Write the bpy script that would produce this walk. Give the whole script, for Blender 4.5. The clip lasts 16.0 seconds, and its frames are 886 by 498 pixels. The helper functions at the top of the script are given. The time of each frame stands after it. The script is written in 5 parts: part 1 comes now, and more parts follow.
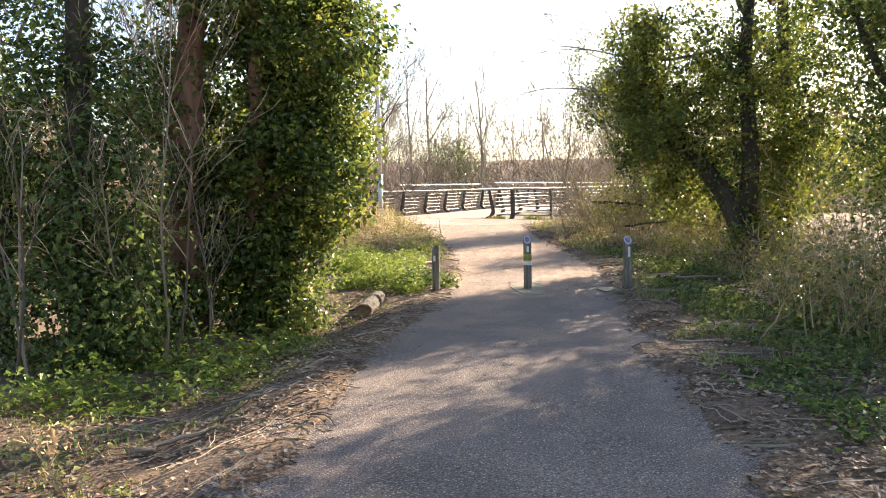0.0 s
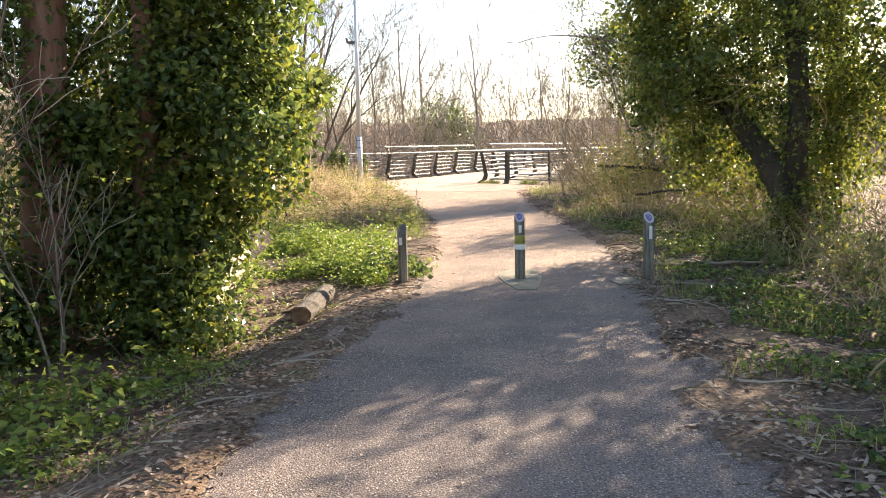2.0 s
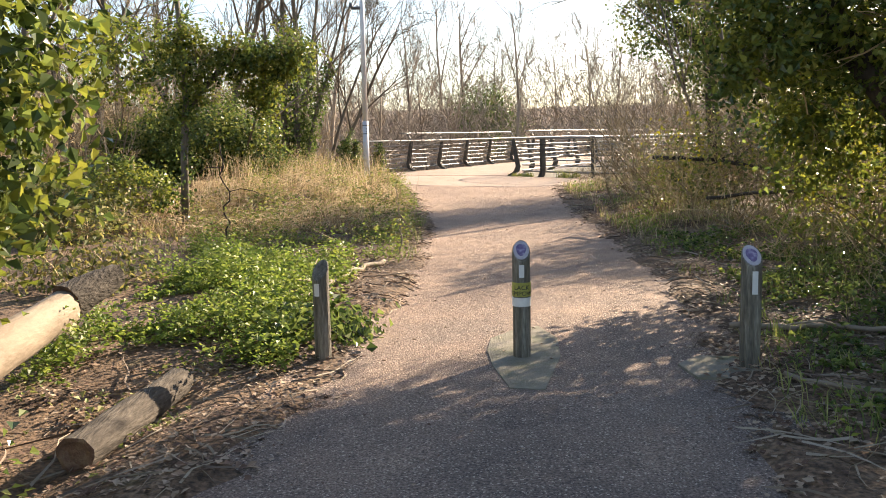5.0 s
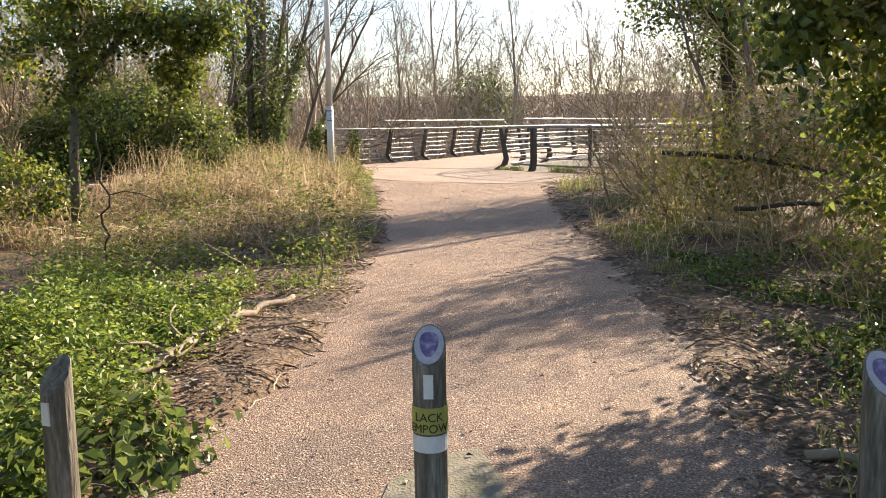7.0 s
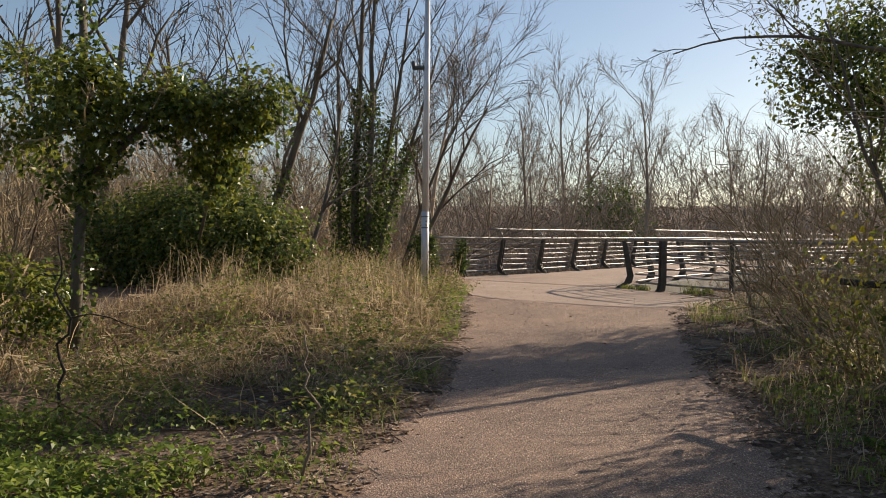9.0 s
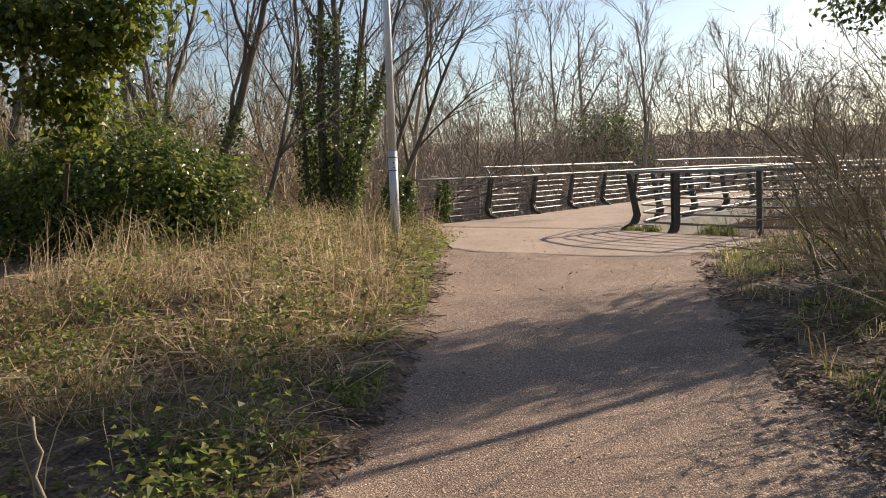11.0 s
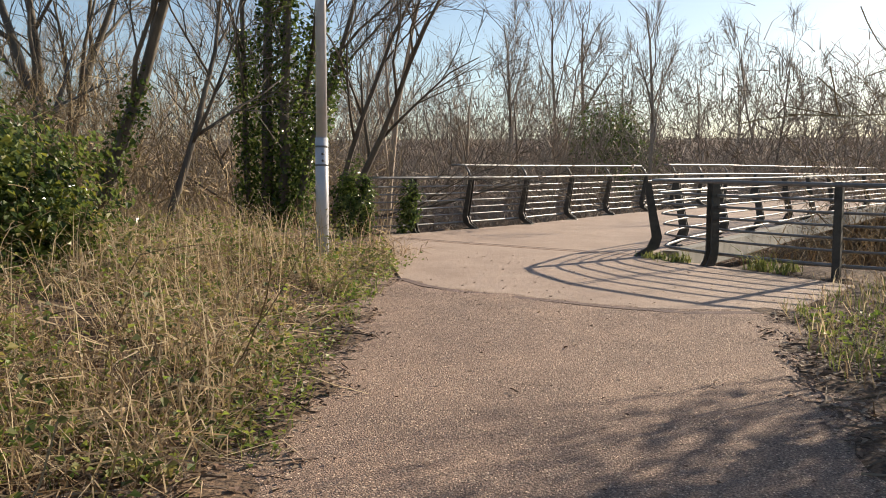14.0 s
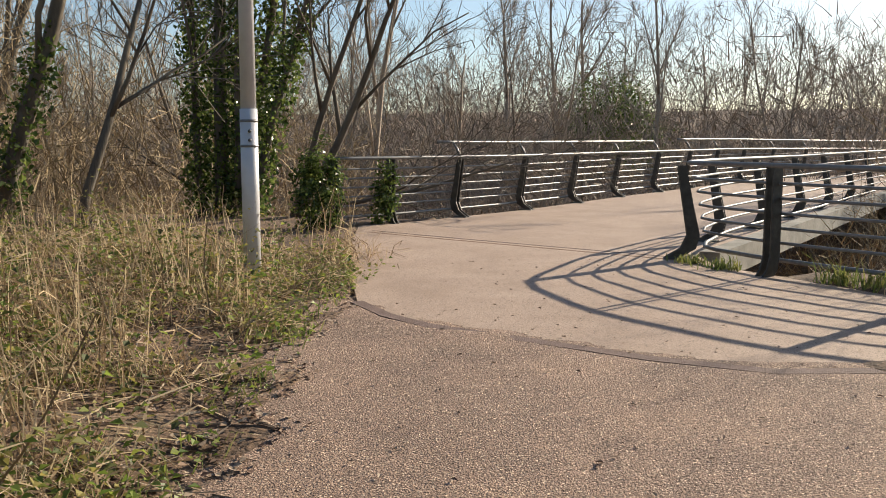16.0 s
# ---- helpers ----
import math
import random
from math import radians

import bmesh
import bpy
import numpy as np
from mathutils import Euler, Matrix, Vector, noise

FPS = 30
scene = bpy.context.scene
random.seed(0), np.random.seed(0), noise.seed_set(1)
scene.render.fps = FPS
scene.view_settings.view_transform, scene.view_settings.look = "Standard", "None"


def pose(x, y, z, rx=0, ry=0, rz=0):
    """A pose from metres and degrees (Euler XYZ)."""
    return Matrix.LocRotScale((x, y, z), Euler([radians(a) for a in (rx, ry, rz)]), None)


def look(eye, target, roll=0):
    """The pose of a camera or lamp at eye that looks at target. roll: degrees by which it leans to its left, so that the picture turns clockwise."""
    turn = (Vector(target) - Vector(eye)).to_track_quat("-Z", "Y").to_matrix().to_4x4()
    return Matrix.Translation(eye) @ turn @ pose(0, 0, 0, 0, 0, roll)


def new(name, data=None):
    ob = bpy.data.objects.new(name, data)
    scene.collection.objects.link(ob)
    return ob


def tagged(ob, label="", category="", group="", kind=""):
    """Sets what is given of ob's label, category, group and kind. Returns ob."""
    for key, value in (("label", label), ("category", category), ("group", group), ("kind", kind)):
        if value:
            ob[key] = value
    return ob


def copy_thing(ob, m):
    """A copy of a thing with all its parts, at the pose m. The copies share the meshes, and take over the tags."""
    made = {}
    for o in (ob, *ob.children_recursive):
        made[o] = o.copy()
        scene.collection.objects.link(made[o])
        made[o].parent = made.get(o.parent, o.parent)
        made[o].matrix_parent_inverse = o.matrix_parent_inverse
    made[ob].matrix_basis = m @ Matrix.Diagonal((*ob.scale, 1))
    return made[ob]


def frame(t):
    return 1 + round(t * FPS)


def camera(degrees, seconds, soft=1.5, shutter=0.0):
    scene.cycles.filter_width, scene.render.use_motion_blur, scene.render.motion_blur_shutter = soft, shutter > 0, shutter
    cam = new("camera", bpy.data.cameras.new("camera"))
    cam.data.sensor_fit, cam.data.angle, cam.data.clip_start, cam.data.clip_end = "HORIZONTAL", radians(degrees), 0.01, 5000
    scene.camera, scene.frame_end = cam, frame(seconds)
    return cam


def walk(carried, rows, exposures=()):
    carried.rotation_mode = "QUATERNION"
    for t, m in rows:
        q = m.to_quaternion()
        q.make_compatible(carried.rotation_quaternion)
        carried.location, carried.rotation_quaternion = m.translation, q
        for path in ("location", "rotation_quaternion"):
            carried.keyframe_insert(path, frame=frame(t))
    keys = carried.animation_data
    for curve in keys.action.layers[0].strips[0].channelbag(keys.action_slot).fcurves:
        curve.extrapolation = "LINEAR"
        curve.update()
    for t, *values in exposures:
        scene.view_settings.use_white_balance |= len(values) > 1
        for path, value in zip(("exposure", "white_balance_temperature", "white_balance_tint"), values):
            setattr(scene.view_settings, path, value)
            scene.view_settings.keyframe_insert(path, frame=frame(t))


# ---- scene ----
cam = camera(54.5, 16.0, soft=1.0)
METRES, EYE = 26.0, 1.6
ROWS = [
    (0.0, 0.0, 0.0, 0.0, -0.07, -3.5, 1.07),
    (0.5, 0.0032, 0.0343, 0.0014, 0.02, -3.43, 1.08),
    (1.0, 0.0079, 0.0648, 0.0017, -0.54, -5.49, 0.87),
    (1.5, 0.0106, 0.0967, 0.0014, -0.53, -5.83, 0.37),
    (2.0, 0.0156, 0.1271, 0.0016, -0.22, -6.06, 1.25),
    (2.5, 0.0197, 0.1601, 0.0009, -0.26, -6.66, 1.18),
    (3.0, 0.0268, 0.1912, 0.0015, -0.08, -6.71, 1.2),
    (3.5, 0.0315, 0.2235, 0.0016, 0.05, -6.28, 0.97),
    (4.0, 0.0375, 0.2547, 0.0016, 1.67, -5.97, 2.21),
    (6.5, 0.0607, 0.4117, 0.0013, 4.57, -8.36, -0.14),
    (7.0, 0.0664, 0.4434, 0.0029, 3.09, -7.61, 0.72),
    (7.5, 0.0701, 0.4762, 0.0042, 2.79, -5.2, 0.67),
    (8.0, 0.0751, 0.506, 0.0063, 4.56, -1.08, 1.12),
    (8.5, 0.0775, 0.5373, 0.0061, 5.88, 1.6, 0.62),
    (9.0, 0.0787, 0.5675, 0.0047, 11.9, -0.43, -0.64),
    (9.5, 0.0775, 0.5987, 0.0042, 11.94, -3.19, 3.19),
    (12.0, 0.0666, 0.7466, 0.0103, 11.75, -4.66, 0.91),
    (12.5, 0.0654, 0.7792, 0.0104, 11.93, -4.22, 0.45),
    (13.0, 0.0651, 0.8099, 0.0107, 11.28, -4.68, -0.03),
    (13.5, 0.0601, 0.8417, 0.0107, 11.32, -4.66, -0.24),
    (14.0, 0.0589, 0.8723, 0.0112, 11.34, -4.74, -0.21),
    (14.5, 0.0556, 0.9036, 0.0114, 11.28, -4.81, -0.2),
    (15.0, 0.0542, 0.9329, 0.0127, 11.61, -5.98, 0.99),
    (15.5, 0.0495, 0.9624, 0.0134, 11.48, -6.33, 0.54),
    (16.0, 0.0451, 0.9911, 0.0155, 11.11, -6.47, 0.04),
]
EXPOSURES = [(0.0, 2.1, 7100, 14), (1.5, 2.2, 7100, 14), (2.8, 2.12, 7100, 14), (3.5, 1.98, 7100, 14), (6.5, 1.66, 7000, 13), (7.4, 1.5, 6900, 13), (8.4, 0.6, 6800, 13), (9.0, 0.47, 6750, 13), (9.7, 0.55, 6750, 13), (12.0, 0.85, 6650, 12), (13.0, 0.75, 6600, 12), (16.0, 0.72, 6500, 10)]
walk(cam, [(t, pose(0, 0, EYE) @ pose(METRES * x, METRES * y, METRES * z, 90 + pitch, roll, yaw)) for t, x, y, z, yaw, pitch, roll in ROWS], EXPOSURES)

# ---- light ----
SUN_AZ, SUN_EL = 40.0, 24.0      # degrees clockwise from the way ahead, and above the horizon
world = bpy.data.worlds.new("sky")
scene.world = world
world.use_nodes = True
wn = world.node_tree.nodes
sky = wn.new("ShaderNodeTexSky")
sky.sky_type = "NISHITA"
sky.sun_disc = False
sky.sun_elevation = radians(SUN_EL)
sky.sun_rotation = radians(SUN_AZ)
sky.dust_density = 0.7
sky.ozone_density = 1.5
world.node_tree.links.new(sky.outputs["Color"], wn["Background"].inputs["Color"])
wn["Background"].inputs["Strength"].default_value = 0.085
sun_data = bpy.data.lights.new("sun", "SUN")
sun_data.energy = 5.0
sun_data.angle = radians(0.55)
sun_data.color = (1.0, 0.87, 0.68)
sun = new("sun", sun_data)
sa, se = radians(SUN_AZ), radians(SUN_EL)
sun.matrix_world = look((math.sin(sa) * math.cos(se) * 60, math.cos(sa) * math.cos(se) * 60, math.sin(se) * 60), (0, 0, 0))

# ---- materials ----
def material(name, colors, scale=6.0, rough=0.8, metal=0.0, bump=0.3, bump_scale=60.0, island=0.0, translucent=0.0, coat=0.0, spots=None, stretch=(1, 1, 1), grain=0.0, grain_scale=60.0):
    """Noise-mixed colours at two scales, fine relief; island: variation from leaf to leaf."""
    m = bpy.data.materials.new(name)
    m.use_nodes = True
    nt = m.node_tree
    n, link = nt.nodes, nt.links.new
    bsdf = n["Principled BSDF"]
    bsdf.inputs["Roughness"].default_value = rough
    bsdf.inputs["Metallic"].default_value = metal
    tc = n.new("ShaderNodeTexCoord")
    mp = n.new("ShaderNodeMapping")
    mp.inputs["Scale"].default_value = stretch
    link(tc.outputs["Object"], mp.inputs["Vector"])
    big = n.new("ShaderNodeTexNoise")
    big.inputs["Scale"].default_value = scale
    big.inputs["Detail"].default_value = 6.0
    big.inputs["Roughness"].default_value = 0.65
    link(mp.outputs["Vector"], big.inputs["Vector"])
    ramp = n.new("ShaderNodeValToRGB")
    els = ramp.color_ramp.elements
    while len(els) < len(colors):
        els.new(0.5)
    for i, c in enumerate(colors):
        els[i].position = 0.28 + 0.44 * i / max(1, len(colors) - 1)
        els[i].color = (*c, 1)
    fac = big.outputs["Fac"]
    if island:
        geo = n.new("ShaderNodeNewGeometry")
        mix = n.new("ShaderNodeMix")
        mix.inputs["Factor"].default_value = island
        link(fac, mix.inputs["A"])
        link(geo.outputs["Random Per Island"], mix.inputs["B"])
        fac = mix.outputs["Result"]
    link(fac, ramp.inputs["Fac"])
    col = ramp.outputs["Color"]
    if spots:
        sc, colour, low, high = spots
        vor = n.new("ShaderNodeTexVoronoi")
        vor.inputs["Scale"].default_value = sc
        link(tc.outputs["Object"], vor.inputs["Vector"])
        sep = n.new("ShaderNodeSeparateColor")
        link(vor.outputs["Color"], sep.inputs["Color"])
        mr = n.new("ShaderNodeMapRange")
        mr.inputs["From Min"].default_value, mr.inputs["From Max"].default_value = low, high
        link(sep.outputs["Red"], mr.inputs["Value"])
        sm = n.new("ShaderNodeMix")
        sm.data_type = "RGBA"
        link(mr.outputs["Result"], sm.inputs["Factor"])
        link(col, sm.inputs["A"])
        sm.inputs["B"].default_value = (*colour, 1)
        col = sm.outputs["Result"]
    if grain:
        gn = n.new("ShaderNodeTexNoise")
        gn.inputs["Scale"].default_value, gn.inputs["Detail"].default_value = grain_scale, 3.0
        link(mp.outputs["Vector"], gn.inputs["Vector"])
        gr = n.new("ShaderNodeMapRange")
        gr.inputs["From Min"].default_value, gr.inputs["From Max"].default_value = 0.33, 0.67
        gr.inputs["To Min"].default_value, gr.inputs["To Max"].default_value = 1 - grain, 1 + grain
        link(gn.outputs["Fac"], gr.inputs["Value"])
        mul = n.new("ShaderNodeVectorMath")
        mul.operation = "SCALE"
        link(col, mul.inputs[0])
        link(gr.outputs["Result"], mul.inputs["Scale"])
        col = mul.outputs["Vector"]
    link(col, bsdf.inputs["Base Color"])
    if bump:
        fine = n.new("ShaderNodeTexNoise")
        fine.inputs["Scale"].default_value = bump_scale
        fine.inputs["Detail"].default_value = 4.0
        link(mp.outputs["Vector"], fine.inputs["Vector"])
        bp = n.new("ShaderNodeBump")
        bp.inputs["Strength"].default_value = bump
        bp.inputs["Distance"].default_value = 0.02
        link(fine.outputs["Fac"], bp.inputs["Height"])
        link(bp.outputs["Normal"], bsdf.inputs["Normal"])
    if coat:
        bsdf.inputs["Coat Weight"].default_value = coat
        bsdf.inputs["Coat Roughness"].default_value = 0.3
    if translucent:
        tr = n.new("ShaderNodeBsdfTranslucent")
        link(col, tr.inputs["Color"])
        ms = n.new("ShaderNodeMixShader")
        ms.inputs["Fac"].default_value = translucent
        link(bsdf.outputs["BSDF"], ms.inputs[1])
        link(tr.outputs["BSDF"], ms.inputs[2])
        link(ms.outputs["Shader"], n["Material Output"].inputs["Surface"])
    return m


def path_material():
    """Grey chipped asphalt, dusted brown further along."""
    m = material("worn_asphalt", [(0.115, 0.088, 0.078), (0.167, 0.127, 0.11), (0.22, 0.167, 0.14)], 1.1, 0.88, bump=1.0, bump_scale=85, spots=(115, (0.4, 0.35, 0.3), 0.87, 0.97), grain=0.6, grain_scale=70)
    nt = m.node_tree
    n, link = nt.nodes, nt.links.new
    bsdf = n["Principled BSDF"]
    old = bsdf.inputs["Base Color"].links[0].from_socket
    tc, sep, mr, mix, nz, add = n.new("ShaderNodeTexCoord"), n.new("ShaderNodeSeparateXYZ"), n.new("ShaderNodeMapRange"), n.new("ShaderNodeMix"), n.new("ShaderNodeTexNoise"), n.new("ShaderNodeMath")
    link(tc.outputs["Object"], sep.inputs["Vector"])
    nz.inputs["Scale"].default_value, nz.inputs["Detail"].default_value = 0.55, 5.0
    link(tc.outputs["Object"], nz.inputs["Vector"])
    add.operation = "MULTIPLY_ADD"
    link(nz.outputs["Fac"], add.inputs[0])
    add.inputs[1].default_value = 16.0
    link(sep.outputs["Y"], add.inputs[2])
    mr.inputs["From Min"].default_value, mr.inputs["From Max"].default_value, mr.inputs["To Max"].default_value = 18.0, 28.0, 0.9
    link(add.outputs["Value"], mr.inputs["Value"])
    mix.data_type = "RGBA"
    link(mr.outputs["Result"], mix.inputs["Factor"])
    link(old, mix.inputs["A"])
    tint = n.new("ShaderNodeVectorMath")
    tint.operation = "MULTIPLY"
    link(old, tint.inputs[0])
    tint.inputs[1].default_value = (1.68, 1.45, 1.2)
    link(tint.outputs["Vector"], mix.inputs["B"])
    link(mix.outputs["Result"], bsdf.inputs["Base Color"])
    return m


M_ASPHALT = path_material()
M_DECK = material("deck_surfacing", [(0.33, 0.235, 0.175), (0.4, 0.29, 0.22), (0.45, 0.335, 0.26)], 1.2, 0.8, bump=0.35, bump_scale=150, spots=(90, (0.22, 0.17, 0.13), 0.85, 0.95), grain=0.16, grain_scale=70)
M_STRIP = material("edge_strip", [(0.13, 0.085, 0.07), (0.2, 0.13, 0.11)], 5, 0.85, bump=0.6, bump_scale=90)
M_SOIL = material("leafy_soil", [(0.055, 0.034, 0.022), (0.11, 0.068, 0.042), (0.17, 0.108, 0.066), (0.1, 0.088, 0.038)], 1.3, 0.95, bump=1.0, bump_scale=30, grain=0.6, grain_scale=28)
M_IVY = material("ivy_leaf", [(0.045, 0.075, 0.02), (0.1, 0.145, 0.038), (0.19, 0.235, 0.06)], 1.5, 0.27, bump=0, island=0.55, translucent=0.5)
# lighter yellow-green copy of the ivy leaf: sunlight put into the colour
M_IVY_SUN = material("ivy_leaf_sunlit_yellow_green", [(0.09, 0.115, 0.02), (0.17, 0.2, 0.03), (0.27, 0.27, 0.045)], 1.2, 0.38, bump=0, island=0.55, translucent=0.52)
M_HERB = material("fresh_herb_leaf", [(0.1, 0.16, 0.03), (0.19, 0.26, 0.045), (0.3, 0.34, 0.07)], 2.5, 0.5, bump=0, island=0.5, translucent=0.52)
M_YELLOW = material("yellowed_leaf", [(0.3, 0.26, 0.02), (0.5, 0.42, 0.03)], 3, 0.5, bump=0, island=0.5, translucent=0.5)
M_BRAMBLE = material("bramble_leaf", [(0.09, 0.11, 0.035), (0.19, 0.2, 0.055), (0.33, 0.28, 0.085)], 2, 0.68, bump=0, island=0.6, translucent=0.45)
M_STRAW = material("dead_grass", [(0.19, 0.13, 0.075), (0.44, 0.32, 0.19), (0.68, 0.55, 0.36)], 1.5, 0.7, bump=0, island=0.6, translucent=0.45)
M_GRASS = material("green_grass", [(0.11, 0.15, 0.04), (0.21, 0.25, 0.06), (0.33, 0.32, 0.11)], 1.5, 0.6, bump=0, island=0.6, translucent=0.35)
M_LITTER = material("leaf_litter", [(0.1, 0.052, 0.032), (0.18, 0.105, 0.066), (0.28, 0.185, 0.12), (0.34, 0.255, 0.18)], 3, 0.75, bump=0, island=0.85)
M_TWIG = material("dead_twig", [(0.1, 0.07, 0.05), (0.2, 0.15, 0.11), (0.33, 0.27, 0.2)], 2, 0.85, bump=0.3, island=0.7)
M_STEM = material("bare_stem", [(0.17, 0.12, 0.065), (0.32, 0.235, 0.125), (0.46, 0.35, 0.2)], 2, 0.85, bump=0.2, island=0.6)
M_BARK = material("dark_bark", [(0.02, 0.016, 0.012), (0.045, 0.034, 0.025), (0.08, 0.062, 0.046)], 5, 0.95, bump=1.0, bump_scale=25, stretch=(1, 1, 0.25))
M_REDBARK = material("reddish_bark", [(0.1, 0.045, 0.028), (0.2, 0.095, 0.06), (0.3, 0.17, 0.115)], 5, 0.95, bump=1.0, bump_scale=22, stretch=(1, 1, 0.2))
M_GREYBARK = material("grey_brown_bark", [(0.06, 0.05, 0.04), (0.12, 0.1, 0.075), (0.19, 0.155, 0.11)], 3, 0.9, bump=0.6, bump_scale=25, stretch=(1, 1, 0.3))
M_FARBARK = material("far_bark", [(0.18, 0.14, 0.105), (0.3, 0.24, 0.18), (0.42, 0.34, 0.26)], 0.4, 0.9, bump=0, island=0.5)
M_LOGBARK = material("log_bark", [(0.025, 0.019, 0.015), (0.07, 0.056, 0.044), (0.15, 0.125, 0.1)], 26, 0.95, bump=1.0, bump_scale=50, stretch=(1, 0.2, 1))
M_CUTWOOD = material("cut_wood", [(0.07, 0.03, 0.018), (0.16, 0.085, 0.05), (0.26, 0.17, 0.1)], 9, 0.9, bump=0.6, bump_scale=50)
M_PALEWOOD = material("stripped_wood", [(0.14, 0.1, 0.065), (0.24, 0.185, 0.13), (0.32, 0.26, 0.19)], 4, 0.8, bump=0.6, bump_scale=25, stretch=(1, 0.3, 1))
M_POSTWOOD = material("weathered_post_wood", [(0.035, 0.032, 0.024), (0.13, 0.115, 0.09), (0.3, 0.28, 0.235)], 17, 0.7, bump=0.6, bump_scale=60, stretch=(1, 1, 0.13), grain=0.3, grain_scale=90)
M_SHEEN = material("post_top_plate", [(0.34, 0.32, 0.36), (0.5, 0.47, 0.52)], 30, 0.45, bump=0.2)
M_EMBLEM = material("violet_emblem", [(0.07, 0.05, 0.13), (0.16, 0.12, 0.25), (0.45, 0.42, 0.52)], 28, 0.4, bump=0.1)
M_WHITE = material("white_tag", [(0.6, 0.6, 0.6), (0.75, 0.75, 0.74)], 12, 0.5, bump=0.1)
M_YBAND = material("yellow_band", [(0.32, 0.3, 0.06), (0.45, 0.42, 0.1)], 12, 0.6, bump=0.2)
M_BLACK = material("black_print", [(0.02, 0.02, 0.018), (0.035, 0.035, 0.03)], 12, 0.6, bump=0)
M_CONC = material("mossy_concrete", [(0.12, 0.13, 0.07), (0.2, 0.18, 0.135), (0.27, 0.235, 0.19)], 4, 0.9, bump=0.5, bump_scale=60)
M_BEAM = material("pale_concrete", [(0.13, 0.125, 0.105), (0.22, 0.21, 0.185), (0.3, 0.285, 0.25)], 2, 0.85, bump=0.3)
M_STEEL = material("galvanised_rail", [(0.13, 0.13, 0.13), (0.22, 0.22, 0.215)], 14, 0.45, metal=0.4, bump=0.1)
M_POST = material("dark_rail_post", [(0.03, 0.03, 0.028), (0.06, 0.058, 0.052), (0.1, 0.095, 0.08)], 6, 0.55, metal=0.3, bump=0.2)
M_POLE = material("grey_painted_pole", [(0.5, 0.5, 0.52), (0.62, 0.62, 0.64)], 3, 0.42, metal=0.2, bump=0.12)
M_LAMP = material("dark_lamp_housing", [(0.06, 0.06, 0.065), (0.1, 0.1, 0.105)], 8, 0.5, bump=0.1)
M_RUST = material("rusty_stain", [(0.2, 0.1, 0.05), (0.3, 0.17, 0.1)], 10, 0.8)

# ---- mesh tools ----
rng = np.random.default_rng(7)


def mesh_of(name, verts, faces, mat, smooth=False):
    me = bpy.data.meshes.new(name)
    me.from_pydata([tuple(v) for v in verts] if not isinstance(verts, np.ndarray) else verts.tolist(), [], faces if not isinstance(faces, np.ndarray) else faces.tolist())
    me.materials.append(mat)
    if smooth:
        me.polygons.foreach_set("use_smooth", [True] * len(me.polygons))
    me.update()
    return me


def part(name, me, parent=None, label=""):
    ob = new(name, me)
    if parent:
        ob.parent = parent
    if label:
        ob["label"] = label
    return ob


def unit(a):
    return a / np.maximum(np.linalg.norm(a, axis=-1, keepdims=True), 1e-9)


def leaves_mesh(name, pts, size, mat, up=0.5, wide=0.75, fold=0.18, droop=0.3, out=None):
    """Folded pointed leaves, four corners each, at pts. up: how far they face the sky; out: directions they face."""
    n = len(pts)
    nrm = rng.normal(size=(n, 3))
    nrm = unit(nrm) * (1 - up) + np.array([0, 0, up])
    if out is not None:
        nrm = nrm + out * 0.6
    nrm = unit(nrm)
    d = rng.normal(size=(n, 3))
    d[:, 2] -= droop
    d = unit(d - nrm * (d * nrm).sum(1, keepdims=True))
    s = np.cross(nrm, d)
    L = (size * rng.uniform(0.55, 1.3, n))[:, None]
    a = pts - d * L * 0.5
    c = pts + d * L * 0.5 - nrm * L * 0.08
    b = pts - d * L * 0.12 + s * L * 0.5 * wide + nrm * L * fold
    e = pts - d * L * 0.12 - s * L * 0.5 * wide + nrm * L * fold
    V = np.stack([a, b, c, e], 1).reshape(-1, 3)
    i = np.arange(n)[:, None] * 4
    Fc = np.concatenate([i + np.array([0, 2, 1]), i + np.array([0, 3, 2])])
    return mesh_of(name, V, Fc, mat)


def clusters(blobs, leaves, spread=0.22, shell=0.55):
    """Leaf places in uneven clumps in ellipsoids (x, y, z, rx, ry, rz, clumps). Also the way out of each blob."""
    P, O = [], []
    for x, y, z, rx, ry, rz, k in blobs:
        d = unit(rng.normal(size=(k, 3)))
        r = shell + (1.08 - shell) * rng.random((k, 1)) ** 0.6
        lump = 1 + 0.22 * np.sin(d[:, :1] * 5 + x) * np.cos(d[:, 1:2] * 4 + y) + 0.15 * np.sin(d[:, 2:] * 7)
        c = np.array([x, y, z]) + d * r * lump * np.array([rx, ry, rz])
        q = c[:, None, :] + rng.normal(size=(k, leaves, 3)) * spread * np.array([1, 1, 0.75])
        P.append(q.reshape(-1, 3))
        O.append(np.repeat(d, leaves, 0))
    return np.concatenate(P), np.concatenate(O)


